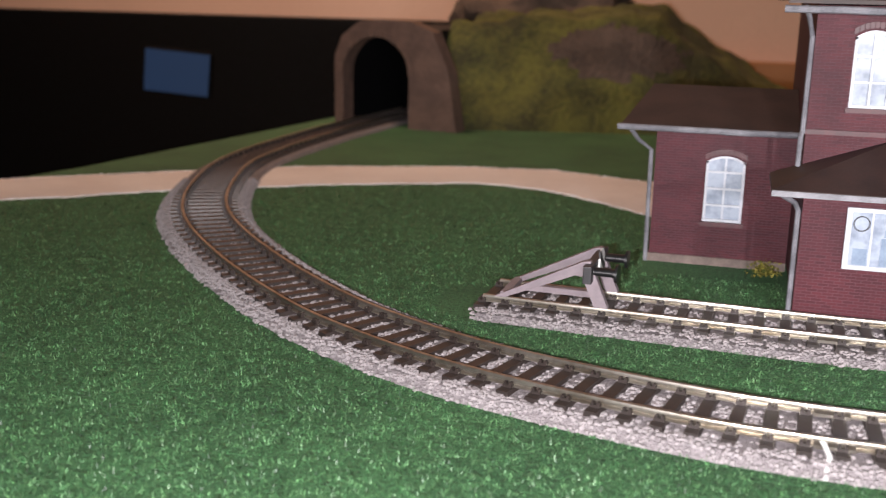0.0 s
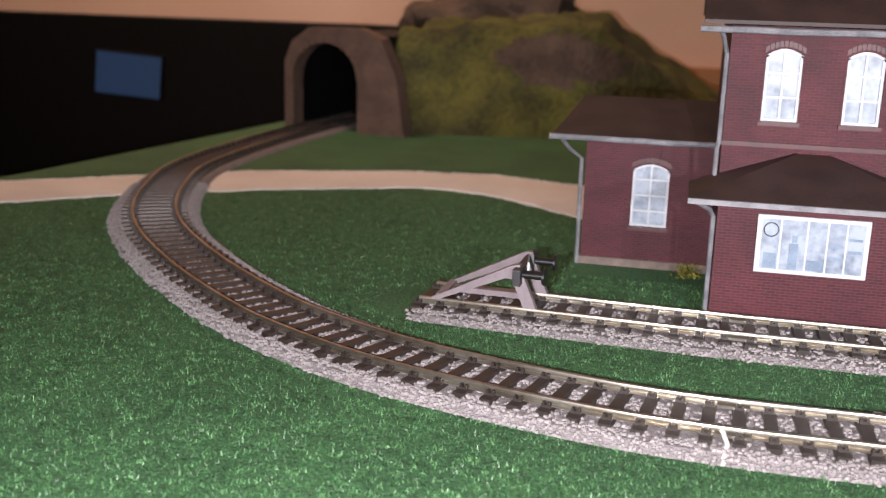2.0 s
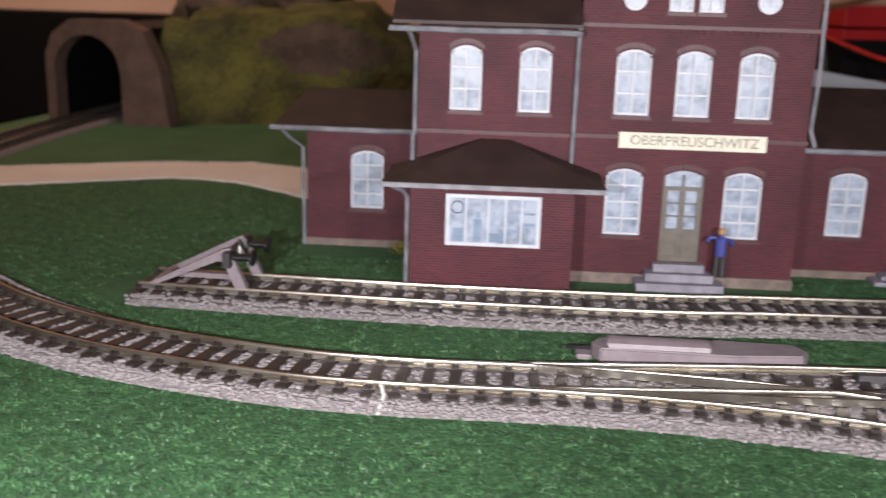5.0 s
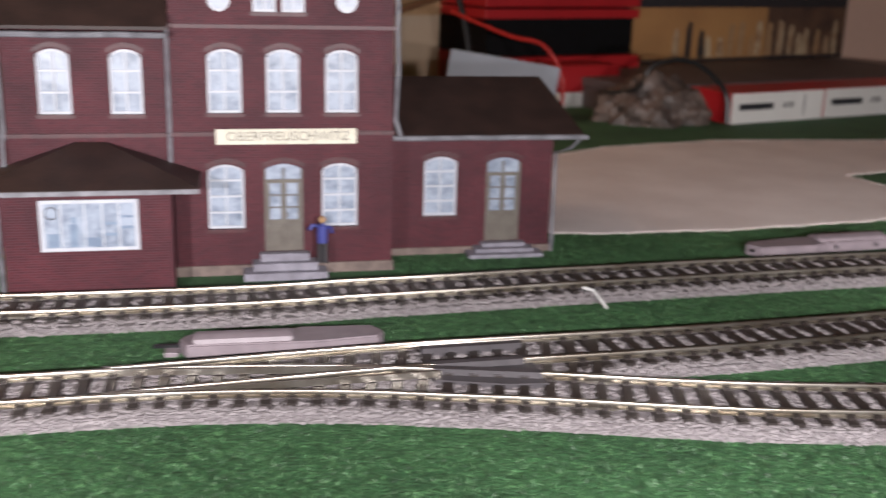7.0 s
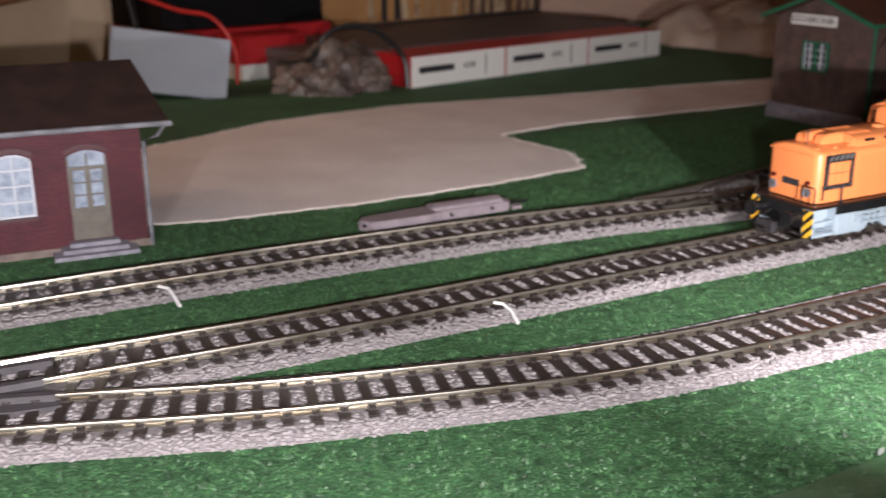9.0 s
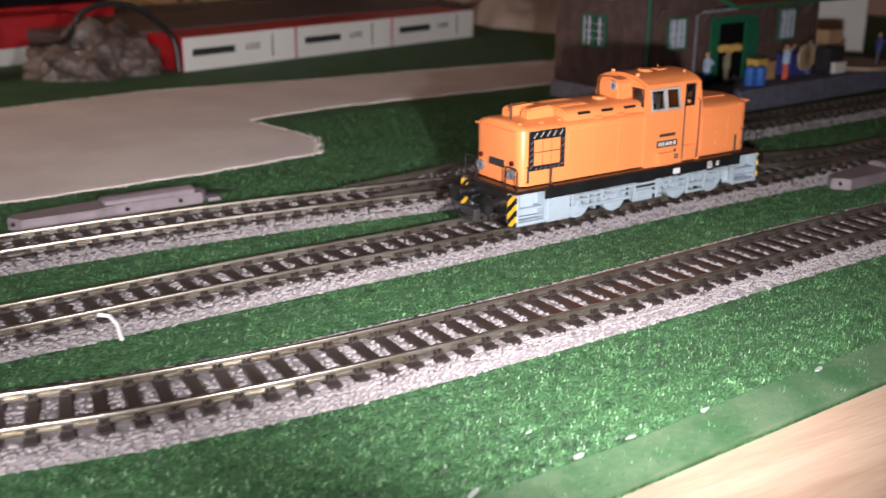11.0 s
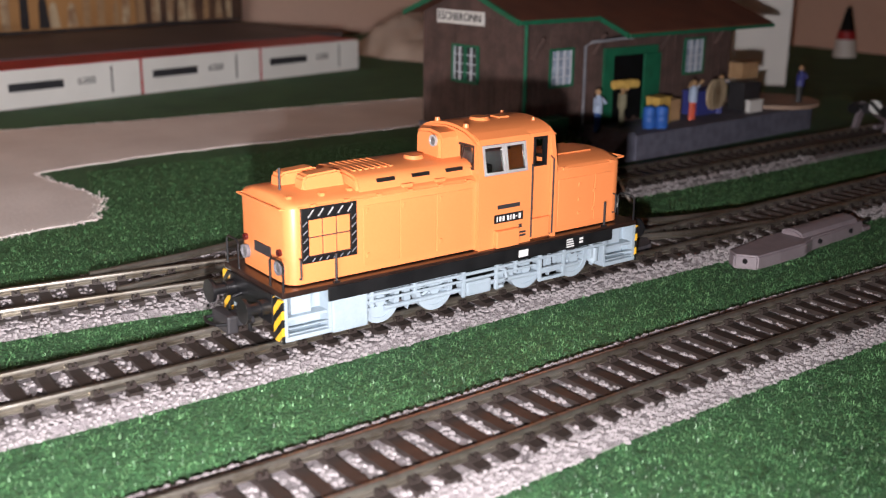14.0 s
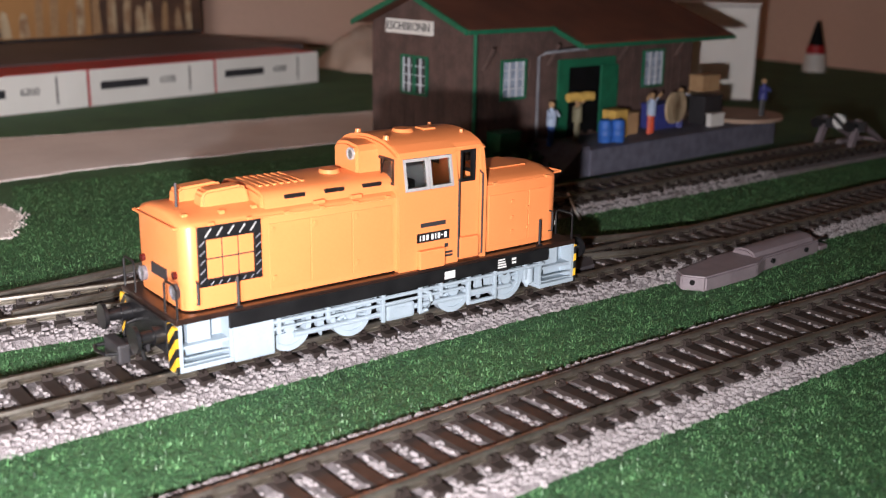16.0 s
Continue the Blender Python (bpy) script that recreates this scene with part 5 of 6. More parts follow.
# ---- goods shed ----
def goods_shed(m):
    sh = thing("goods_shed", "dark brown boarded model goods shed with green trim and red roof", "shed", m)
    # front wall along x at y = 0, gable wall along y at x = 0
    W, D, H = 161, 72, 66

    def boards(x0, x1, axis, z0, z1, holes=()):
        step = 3.6
        u = x0
        while u < x1 - 0.01:
            v = min(u + step - 0.25, x1)
            cuts = [(z0, z1)]
            for a, b, c, t in holes:
                if v > a and u < b:
                    cuts = [(z0, c), (t, z1)]
            for c0, c1 in cuts:
                if c1 - c0 < 0.5:
                    continue
                bm = bmesh.new()
                j = random.uniform(-0.15, 0.15)
                if axis == "x":
                    box(bm, u, v, -0.6 + j, 0.6, c0, c1)
                else:
                    zz = c1 if c1 < z1 else z1
                    box(bm, -0.6 + j, 0.6, u, v, c0, zz)
                part("board", bm, TIMBER, sh)
            u += step

    def barred(axis, a, b, c, t, cols, rows, leaves=1):
        bm = bmesh.new()
        def bx(u0, u1, z0, z1, d0, d1):
            if axis == "x":
                box(bm, u0, u1, d0, d1, z0, z1)
            else:
                box(bm, d0, d1, u0, u1, z0, z1)
        for u0, u1, z0, z1 in ((a - 0.7, a + 0.5, c - 0.8, t + 0.8), (b - 0.5, b + 0.7, c - 0.8, t + 0.8), (a + 0.5, b - 0.5, c - 0.8, c + 0.4), (a + 0.5, b - 0.5, t - 0.4, t + 0.8)):
            bx(u0, u1, z0, z1, -1.4, -0.2)
        if leaves == 2:
            bx((a + b) / 2 - 0.7, (a + b) / 2 + 0.7, c + 0.4, t - 0.4, -1.4, -0.2)
        fr = part("window", bm, GREENP, sh, "white barred window in a green frame")
        for k in range(cols + 1):
            u = a + 0.6 + (b - a - 1.2) * k / cols
            bm = bmesh.new()
            bx(u - 0.55, u + 0.55, c + 0.4, t - 0.4, -0.9, -0.3)
            part("glazing_bar", bm, FRAMEW, fr)
        for k in range(1, rows):
            z = c + (t - c) * k / rows
            bm = bmesh.new()
            bx(a + 0.6, b - 0.6, z - 0.25, z + 0.25, -0.85, -0.35)
            part("glazing_bar", bm, FRAMEW, fr)
        bm = bmesh.new()
        bx(a, b, c, t, 0.1, 0.4)
        part("pane", bm, DARKGREY if cols > 3 else PANE, fr)

    gw = (30, 48, 34, 51)
    boards(0, D, "y", 10, H, [gw])
    fw = (18, 33, 34, 51)
    dr = (62, 89, 14, 47)
    fw2 = (120, 136, 33, 51)
    boards(0, W, "x", 10, H - 0.5, [fw, dr, fw2])
    barred("y", *gw, 4, 4, 2)
    barred("x", *fw, 3, 4)
    barred("x", *fw2, 3, 4)
    block("core", DARKGREY, sh, 0.7, W - 0.7, 4, D, 10, H - 1)
    block("foundation", CONCRETE, sh, -1.5, W, -2, D + 2, -0.5, 10)
    bm = bmesh.new()
    prism(bm, [(0, H), (D, H), (D / 2, H + 13.6)], "x", -0.5, 0.7)
    part("gable", bm, TIMBER, sh)
    for y0 in (-6, D + 6):
        slope("roof", sh, [(-8, y0, H - 1), (W + 3, y0, H - 1), (W + 3, D / 2, H + 14.5), (-8, D / 2, H + 14.5)], SHEDROOF, 1.4)
        bm = bmesh.new()
        prism(bm, [(y0, H - 1.9), (y0, H + 0.5), (D / 2, H + 16.0), (D / 2, H + 13.6)], "x", -9.2, -7.8)
        part("bargeboard", bm, GREENP, sh, "green bargeboard")
    slope("canopy", sh, [(46, -24, H - 7.7), (W + 3, -24, H - 7.7), (W + 3, -6.1, H - 1.05), (46, -6.1, H - 1.05)], SHEDROOF, 1.4)
    bm = bmesh.new()
    prism(bm, [(-24.5, H - 8.8), (-24.5, H - 6.4), (-5.5, H + 0.6), (-5.5, H - 1.8)], "x", 44.6, 46)
    part("bargeboard", bm, GREENP, sh, "green bargeboard")
    block("eaves_board", GREENP, sh, -8, 44.6, -7.4, -6.2, H - 1.7, H + 0.2)
    block("eaves_board", GREENP, sh, 46, W + 3, -25.4, -24.2, H - 8.7, H - 7.0)
    rods("downpipe", GREENP, sh, [[(0.5, -1.8, H - 2), (0.5, -1.8, 8)]], 0.9)
    rods("downpipe", ZINC, sh, [[(52, -22, H - 9), (43, -4, H - 12), (41, -1.8, H - 14), (41, -1.8, 10)]], 0.8)
    # door
    bm = bmesh.new()
    for a, b, c, t in ((55, 62, 12.6, 50), (89, 96, 12.6, 50), (62, 89, 46, 50)):
        box(bm, a, b, -2.2, -0.7, c, t)
    part("door_frame", bm, GREENP, sh, "green frame of the open shed door")
    block("door_leaf", GREENP, sh, 84, 97, -3.6, -2.4, 12.6, 46, bevel=0.3)
    # black sheet across the open doorway paints the shade inside
    block("door_shade", DARK, sh, 62, 89, -0.68, 0.1, 12.6, 46)
    for x in (6, 48, 100, 146):
        bm = bmesh.new()
        tube(bm, [(x, -1, H - 18), (x, -8, H - 8)], 1.0)
        part("bracket", bm, TIMBER, sh)
    # sign
    bd = block("name_board", WHITEBOX, sh, -2.2, -0.9, 25, 59, 61.5, 68, label="white name board with black letters")
    lettering("letters", "ESCHBRONN", 5.4, INK, bd, Matrix.Translation((-0.0024, 0.042, 0.0648)) @ Euler((radians(90), 0, radians(-90))).to_matrix().to_4x4())
    # platform
    pf = thing("loading_platform", "grey stone loading platform along the shed", "platform", m)
    bm = bmesh.new()
    box(bm, 44, 196, -34, -2.2, -0.5, 12.4, 0.6)
    part("slab", bm, PLATFORM, pf)
    bm = bmesh.new()
    prism(bm, [(20, -0.5), (44, -0.5), (44, 14), (40, 14)], "y", -33, -3)
    part("ramp", bm, PLATFORM, pf)
    return sh


SHED = pose(0.539, 0.071, 0, 0, 0, 7.5)
goods_shed(SHED)


def at_shed(x, y, z, turn=0):
    return SHED @ pose(x * MM, y * MM, z * MM, 0, 0, turn)


def figure(m, shirt, trousers, arms, label):
    """A tiny painted plastic figure as one plain shape."""
    bm = bmesh.new()
    for s in (-1, 1):
        tube(bm, [(0, s * 1.4, 0), (0, s * 1.3, 5), (0, s * 1.1, 9.5)], 1.2, 8)
    tube(bm, [(0, 0, 9), (0, 0, 12), (0, 0, 16.4)], 2.3, 10)
    disc(bm, (0, 0, 16.4), "z", 1.0, 1.2, 10)
    bmesh.ops.create_uvsphere(bm, u_segments=10, v_segments=8, radius=1.6 * MM, matrix=Matrix.Translation((0, 0, 19 * MM)))
    for s in (-1, 1):
        tube(bm, [(0, s * 2.4, 16), (0.5, s * (4.0 + 0.3 * arms), 15.6 + arms * 0.4), (2.0, s * (5.0 + 0.3 * arms), 13 + arms * 1.4)], 0.8, 8)
    me = finish("figure", bm, shirt, True)
    me.materials.append(trousers)
    me.materials.append(CARTON)
    for p in me.polygons:
        z = p.center.z / MM
        p.material_index = 1 if z < 10 else (2 if z > 17.2 else 0)
    ob = new("figure", me)
    ob.matrix_world = m
    tagged(ob, label, "figurine", "miniature figures")


BLUE = mat("blue_paint", (0.035, 0.14, 0.50), None, 0.5)
PALEBLUE = mat("pale_blue_paint", (0.42, 0.52, 0.68), None, 0.5)
REDP = mat("orange_red_paint", (0.72, 0.09, 0.03), None, 0.5)
NAVY = mat("navy_paint", (0.05, 0.06, 0.26), None, 0.5)
KHAKI = mat("khaki_paint", (0.22, 0.20, 0.12), None, 0.6)
SACK = mat("yellow_sack", (0.66, 0.42, 0.10), None, 0.8)
figure(at_shed(38, -14, 12.4, -70), PALEBLUE, BLUE, 0, "tiny plastic figure in pale blue shirt and blue trousers")
figure(at_shed(58, -12, 12.4, -60), KHAKI, KHAKI, 4, "tiny plastic figure in khaki carrying a roll")
figure(at_shed(104, -20, 12.4, -80), PALEBLUE, REDP, 5, "tiny plastic figure in orange dungarees with raised arms")
figure(at_shed(133, -16, 12.4, -80), PALEBLUE, NAVY, 3, "tiny plastic figure in pale shirt beside a drum")
figure(at_shed(192, -27, 14.5, -80), NAVY, DARKGREY, 0, "tiny dark plastic figure at the platform end")
figure(pose(0.0085, -0.0065, 0.0058, 0, 0, -120) @ Matrix.Scale(0.9, 4), NAVY, DARKGREY, 1, "tiny plastic figure in a blue coat on the station steps")


def crate(m, w, d, h, mtl, label, cat="crate"):
    th = thing("crate", label, cat, m, "goods on the platform")
    bm = bmesh.new()
    box(bm, -w / 2, w / 2, -d / 2, d / 2, 0, h, 0.3)
    part("body", bm, mtl, th)
    block("lid", mtl, th, -w / 2 - 0.3, w / 2 + 0.3, -d / 2 - 0.3, d / 2 + 0.3, h, h + 0.8, bevel=0.2)


crate(at_shed(80, -17, 12.4, 5), 10, 8, 13, SACK, "yellow crate standing on the platform")
crate(at_shed(92, -12, 12.4, 0), 14, 9, 10, CARTON, "brown crate standing on the platform")
crate(at_shed(126, -10, 12.4, 0), 22, 10, 12, NAVY, "dark blue goods stack on the platform")
crate(at_shed(158, -14, 12.4, 0), 16, 10, 14, DARKGREY, "dark crate on the platform")
crate(at_shed(157, -13, 29.4, 0), 15, 9, 8, CARTON, "brown crate on top of another")
crate(at_shed(152, -25, 12.4, 0), 12, 3, 6, WHITEBOX, "small pale crate at the platform edge")


def barrel(m, label):
    th = thing("barrel", label, "barrel", m, "goods on the platform")
    bm = bmesh.new()
    prof = [(3.0, 0), (3.3, 0.6), (3.4, 3.2), (3.55, 3.5), (3.4, 3.8), (3.4, 6.4), (3.55, 6.7), (3.4, 7.0), (3.3, 9.6), (2.6, 10.6), (1.0, 10.9)]
    rings = [[bm.verts.new((r * math.cos(k * math.tau / 16) * MM, r * math.sin(k * math.tau / 16) * MM, z * MM)) for k in range(16)] for r, z in prof]
    for a, b in zip(rings, rings[1:]):
        for k in range(16):
            bm.faces.new((a[k], a[(k + 1) % 16], b[(k + 1) % 16], b[k]))
    bm.faces.new(rings[0][::-1]), bm.faces.new(rings[-1])
    part("body", bm, BLUE, th, "", True)
    bm = bmesh.new()
    disc(bm, (1.4, 0, 10.9), "z", 0.6, 0.5, 10)
    part("bung", bm, DARKGREY, th)


barrel(at_shed(66, -23, 12.4), "blue plastic barrel beside another on the platform")
barrel(at_shed(71.6, -26, 12.4), "blue plastic barrel at the platform edge")
crate(at_shed(13, -8.5, 0, 0), 13, 9, 20, GREENP, "dark green box beside the shed wall", "box")


DRUMW = mat("pale_drum_wood", (0.56, 0.44, 0.28), (0.42, 0.31, 0.19), 0.7, scale=200)


def drum():
    th = thing("cable_drum", "pale wooden drum lying against the goods on the platform", "drum", at_shed(124, -21, 24, 10))
    for x in (-3.5, 2.3):
        bm = bmesh.new()
        disc(bm, (x, 0, 0), "y", 8.0, 1.2, 24)
        part("flange", bm, DRUMW, th)
    bm = bmesh.new()
    disc(bm, (0, 0, 0), "y", 4, 3, 20)
    part("core", bm, CARTON, th)


drum()


def bales():
    bm = bmesh.new()
    tube(bm, [(0, -7, 0), (0, -3, 0.4), (0, 0, 0)], 2.2, 10)
    tube(bm, [(0, 1, 0), (0, 4, 0.4), (0, 8, 0)], 2.2, 10)
    ob = part("roll", bm, SACK, None, "", True)
    ob.matrix_world = at_shed(58, -14, 33.5, 82)
    tagged(ob, "yellow roll carried on a figure's shoulders", "roll")


bales()


def bush(m, mtl, r, n, label):
    rng = random.Random(7)
    bm = bmesh.new()
    for k in range(n):
        c = Vector((rng.gauss(0, 0.45), rng.gauss(0, 0.45), abs(rng.gauss(0.3, 0.35)))) * r
        u, v = Vector((rng.uniform(-1, 1), rng.uniform(-1, 1), rng.uniform(-1, 1))).normalized(), Vector((rng.uniform(-1, 1), rng.uniform(-1, 1), rng.uniform(0, 1))).normalized()
        s = r * 0.16
        bm.faces.new([bm.verts.new((c + p) * MM) for p in (u * s, v * s, -u * s * 0.8)])
    ob = part("bush", bm, mtl)
    ob.matrix_world = m
    tagged(ob, label, "bush")


LEAF = island_mat("bush_leaves", (0.05, 0.07, 0.012), (0.30, 0.25, 0.04), 0.7)
DARKLEAF = island_mat("dark_leaves", (0.008, 0.05, 0.02), (0.02, 0.10, 0.04), 0.7)
bush(pose(-0.111, 0.030, 0), LEAF, 5, 300, "small yellow-green foam bush at the annex corner")
bush(at_shed(18, -12, 3), DARKLEAF, 11, 700, "dark green bush beside the shed ramp")


# ---- hill and tunnel ----
def tunnel():
    th = thing("tunnel_portal", "brown stone tunnel portal with a round-arched dark mouth", "tunnel portal", pose(-0.369, 0.352, 0, 0, 0, -10))
    hs, r = 36, 26
    bm = bmesh.new()
    out = [(-33, -2), (-33, 48), (-27, 62), (-13, 72), (26, 73), (44, 66), (56, 40), (63, -2)]
    arc = [(r * math.cos(k * math.pi / 14), hs + r * math.sin(k * math.pi / 14)) for k in range(15)]
    loop = [(63, -2)] + [(26, -2)] + arc + [(-26, -2)] + out[:-1]
    prism(bm, loop, "y", 0, 14)
    bmesh.ops.triangulate(bm, faces=[f for f in bm.faces if len(f.verts) > 4])
    part("portal_wall", bm, PORTAL, th)
    for k in range(14):
        t0, t1 = (k + 0.06) * math.pi / 14, (k + 0.94) * math.pi / 14
        pts = [(rr * math.cos(t), hs + rr * math.sin(t)) for rr, t in ((26, t0), (30, t0), (30, t1), (26, t1))]
        bm = bmesh.new()
        prism(bm, pts, "y", -1.2, 0.5)
        part("arch_stone", bm, PORTAL, th)
    # bore painted black: the tunnel's shade is put into the colour
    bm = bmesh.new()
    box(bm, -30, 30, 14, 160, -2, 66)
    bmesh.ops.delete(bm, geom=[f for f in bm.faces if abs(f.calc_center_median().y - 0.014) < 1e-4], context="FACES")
    part("bore", bm, DARK, th, "tunnel bore with its darkness painted black")
    return th


tunnel()


def hill():
    """A rough mossy hump rising behind the tunnel portal and the station."""
    n, mm = 70, 50
    V, F = [], []
    for j in range(mm):
        for i in range(n):
            u, v = i / (n - 1), j / (mm - 1)
            x, y = -0.330 + 0.274 * u, 0.352 + 0.21 * v
            y += 0.07 * u
            p = Vector((x * 9, y * 9, 0.4))
            h = 0.076 * min(1, v * 3.6 + 0.02) ** 0.8
            h *= min(1, (1 - u) * 2.1) ** 0.85
            h += (noise.noise(p) * 0.016 + noise.noise(p * 2.6) * 0.013 + noise.noise(p * 7) * 0.004) * min(1, v * 6) * min(1, (1 - u) * 5)
            V.append((x, y, max(h, 0.0) - 0.004))
    for j in range(mm - 1):
        for i in range(n - 1):
            a = j * n + i
            F.append((a, a + 1, a + n + 1, a + n))
    me = bpy.data.meshes.new("hill")
    me.from_pydata(V, [], F)
    me.materials.append(HILL)
    me.materials.append(ROCK)
    for p in me.polygons:
        p.use_smooth = True
        c = p.center
        if ((c.x + 0.21) / 0.045) ** 2 + ((c.z - 0.052) / 0.018) ** 2 < 1 + 0.5 * noise.noise(c * 60):
            p.material_index = 1
    tagged(new("hill", me), "mossy green model hill with a brown rock outcrop", "hill", kind="structure")


hill()

# dark furniture with a glowing screen beyond the layout's end
bm = bmesh.new()
box(bm, -2200, -392, 690, 718, -800, 62, 2)
tagged(part("sideboard", bm, DARK), "long black sideboard in the dark beyond the layout", "sideboard")
scr = thing("screen", "dim blue glowing screen in the dark", "screen", pose(-0.677, 0.62, 0.006, 0, 5, 12))
block("panel", SCREEN, scr, -33, 33, -1, 0, -21, 21)
block("bezel", DARK, scr, -35, 35, 0.2, 6, -23, 23)


# ---- things at the back of the layout ----
ROW = pose(0.356, 0.346, 0, 0, 0, 16.6)


def at_row(u, v, z=0.0, turn=0.0):
    return ROW @ pose(u * MM, v * MM, z * MM, 0, 0, turn)


def carton(u, length, label, number):
    """A flat track carton: white front with dark print, red top and end."""
    th = thing("carton", label, "carton", at_row(u, 0), "row of flat cartons")
    block("body", REDBOX, th, 0, length, 0.4, 46, 0, 24, bevel=0.5)
    fr = block("front", WHITEBOX, th, 0.6, length - 0.2, -0.4, 0.3, 0.3, 23.6, label="white printed carton front")
    bm = bmesh.new()
    box(bm, 8, 44, -0.7, -0.45, 10.5, 15.5)
    part("print_bar", bm, INK, fr, "dark bar of print")
    lettering("print", number, 6.5, INK, fr, pose(0.060, -0.0006, 0.0130, 90, 0, 0), "dark printed digits")
    block("print_bar", INK, fr, length - 22, length - 21, -0.7, -0.45, 4, 21)
    block("end_flap", WHITEBOX, th, length - 16, length - 15.6, -0.55, -0.35, 1, 23)
    return th


for k, u in enumerate((0, 101, 202)):
    carton(u, 99.5, "flat red and white carton with dark printed front on the grass", "6200")
GREYCASE = mat("grey_case", (0.11, 0.085, 0.085), (0.08, 0.062, 0.062), 0.6, scale=20)
th = thing("flat_case", "long flat grey-brown case behind the cartons", "case", ROW)
block("tray", GREYCASE, th, -54, 329, 48, 197, 0, 17, bevel=0.8)
block("lid", GREYCASE, th, -55, 330, 47, 198, 17.3, 25, bevel=0.8)


def printed_carton():
    th = thing("picture_carton", "large carton with tan printed band and black top", "carton", at_row(50, 200, 25))
    block("body", DARKGREY, th, 0, 296, 1, 80, 0, 120, bevel=1.0)
    tan = mat("tan_print", (0.46, 0.24, 0.09), (0.36, 0.18, 0.07), 0.6, scale=16)
    pale = mat("pale_print", (0.56, 0.44, 0.28), (0.30, 0.17, 0.09), 0.6, scale=80)
    block("band", tan, th, 1, 180, 0, 0.9, 3, 52)
    block("band", mat("brown_print", (0.14, 0.075, 0.045), (0.07, 0.04, 0.03), 0.6, scale=50), th, 180, 294, 0, 0.9, 3, 52)
    rng = random.Random(3)
    for k in range(17):
        x = 60 + k * 13.5 + rng.uniform(-3, 3)
        h = rng.uniform(16, 34)
        bm = bmesh.new()
        prism(bm, [(x, 4), (x + rng.uniform(5, 10), 4), (x + rng.uniform(5, 9), 4 + h), (x + 3, 7 + h), (x + 0.5, 4 + h * 0.8)], "y", -0.5, -0.1)
        part("print_patch", bm, rng.choice((pale, DARKGREY, pale, CARTON)), th)
    for k in range(7):
        x = 100 + k * 16
        block("print_bar", WHITEBOX, th, x, x + 11, 0.3, 0.9, 62, 66 if k % 2 else 69)


printed_carton()


def red_case():
    th = thing("red_case", "red carton with a black open front at the back", "carton", at_row(-118, 176, 25))
    block("top", REDBOX, th, 0, 164, 0, 110, 44, 52, bevel=0.6)
    block("top", REDBOX, th, 0, 164, 0, 110, 54, 70, bevel=0.6)
    # solid black block paints the darkness within the open front
    block("inside", DARK, th, 4, 160, 4, 108, 12, 44)
    block("lip", REDBOX, th, 0, 164, -4, 108, -25, 11, bevel=0.6)


red_case()
th = thing("red_carton", "small red carton with a white side lying behind the lump", "carton", at_row(-78, 120, 0))
block("body", REDBOX, th, 0, 62, 0, 40, 12, 34, bevel=0.5)
block("side", WHITEBOX, th, 0.5, 61.5, -0.4, 39, 0, 12)
th = thing("grey_carton", "pale blue-grey carton leaning behind the annex", "carton", pose(0.176, 0.372, 0.004, -12, 8, -14))
PALEGREY = mat("pale_grey_card", (0.36, 0.39, 0.44), (0.30, 0.33, 0.38), 0.7, scale=20)
block("body", PALEGREY, th, -42, 42, 0, 30, 0, 44, bevel=0.8)
block("flap", PALEGREY, th, 10, 42, -0.8, -0.2, 2, 42)
th = thing("beige_carton", "beige cardboard box behind the station annex", "carton", pose(0.10, 0.50, 0, 0, 0, 10))
block("body", mat("beige_card", (0.50, 0.38, 0.27), (0.42, 0.31, 0.21), 0.8, scale=20), th, -60, 60, 0, 60, 0, 92, bevel=1)
block("flap", CARTON, th, -60, 60, -1, 0, 70, 92)


def lump():
    bm = bmesh.new()
    bmesh.ops.create_icosphere(bm, subdivisions=5, radius=1.0)
    for v in bm.verts:
        d = v.co.normalized()
        r = 1 + 0.25 * noise.noise(d * 2.2) + 0.14 * noise.noise(d * 6) + 0.06 * noise.noise(d * 15)
        v.co = Vector((d.x * 0.046 * r, d.y * 0.036 * r, max(d.z * 0.033 * r, -0.001)))
    ob = part("rock", bm, mat("crumpled_brown", (0.17, 0.125, 0.105), (0.055, 0.042, 0.036), 0.5, scale=60, fine=300, bump=0.6, dist=0.002), None, "", True)
    ob.matrix_world = pose(0.302, 0.372, 0, 0, 0, 10)
    tagged(ob, "crumpled grey-brown rock lump lying on the grass", "rock")


lump()


def rumpled_cloth():
    """A low heap of pale cloth with long soft folds."""
    n, mm = 60, 44
    V, F = [], []
    for j in range(mm):
        for i in range(n):
            u, v = i / (n - 1) * 2 - 1, j / (mm - 1) * 2 - 1
            fade = max(0.0, 1 - (abs(u) ** 2.4 + abs(v) ** 2.4)) ** 0.6
            p = Vector((u * 1.6 + v * 0.8, v * 3.2 - u * 0.5, 1.7))
            h = fade * (34 + 20 * noise.noise(p) + 9 * abs(noise.noise(p * 2.4)))
            V.append((u * 0.07 + 0.012 * noise.noise(p * 1.3), v * 0.12, max(h, 0.0) * MM))
    for j in range(mm - 1):
        for i in range(n - 1):
            a = j * n + i
            F.append((a, a + 1, a + n + 1, a + n))
    me = bpy.data.meshes.new("rumpled_cloth")
    me.from_pydata(V, [], F)
    me.materials.append(mat("beige_cloth", (0.50, 0.40, 0.33), (0.36, 0.28, 0.23), 0.9, scale=18, fine=900, bump=0.3))
    for q in me.polygons:
        q.use_smooth = True
    ob = new("rumpled_cloth", me)
    ob.matrix_world = pose(0.775, 0.475, 0.0005, 0, 0, 12)
    tagged(ob, "rumpled beige cloth heaped beside the cartons and the shed", "cloth")


rumpled_cloth()


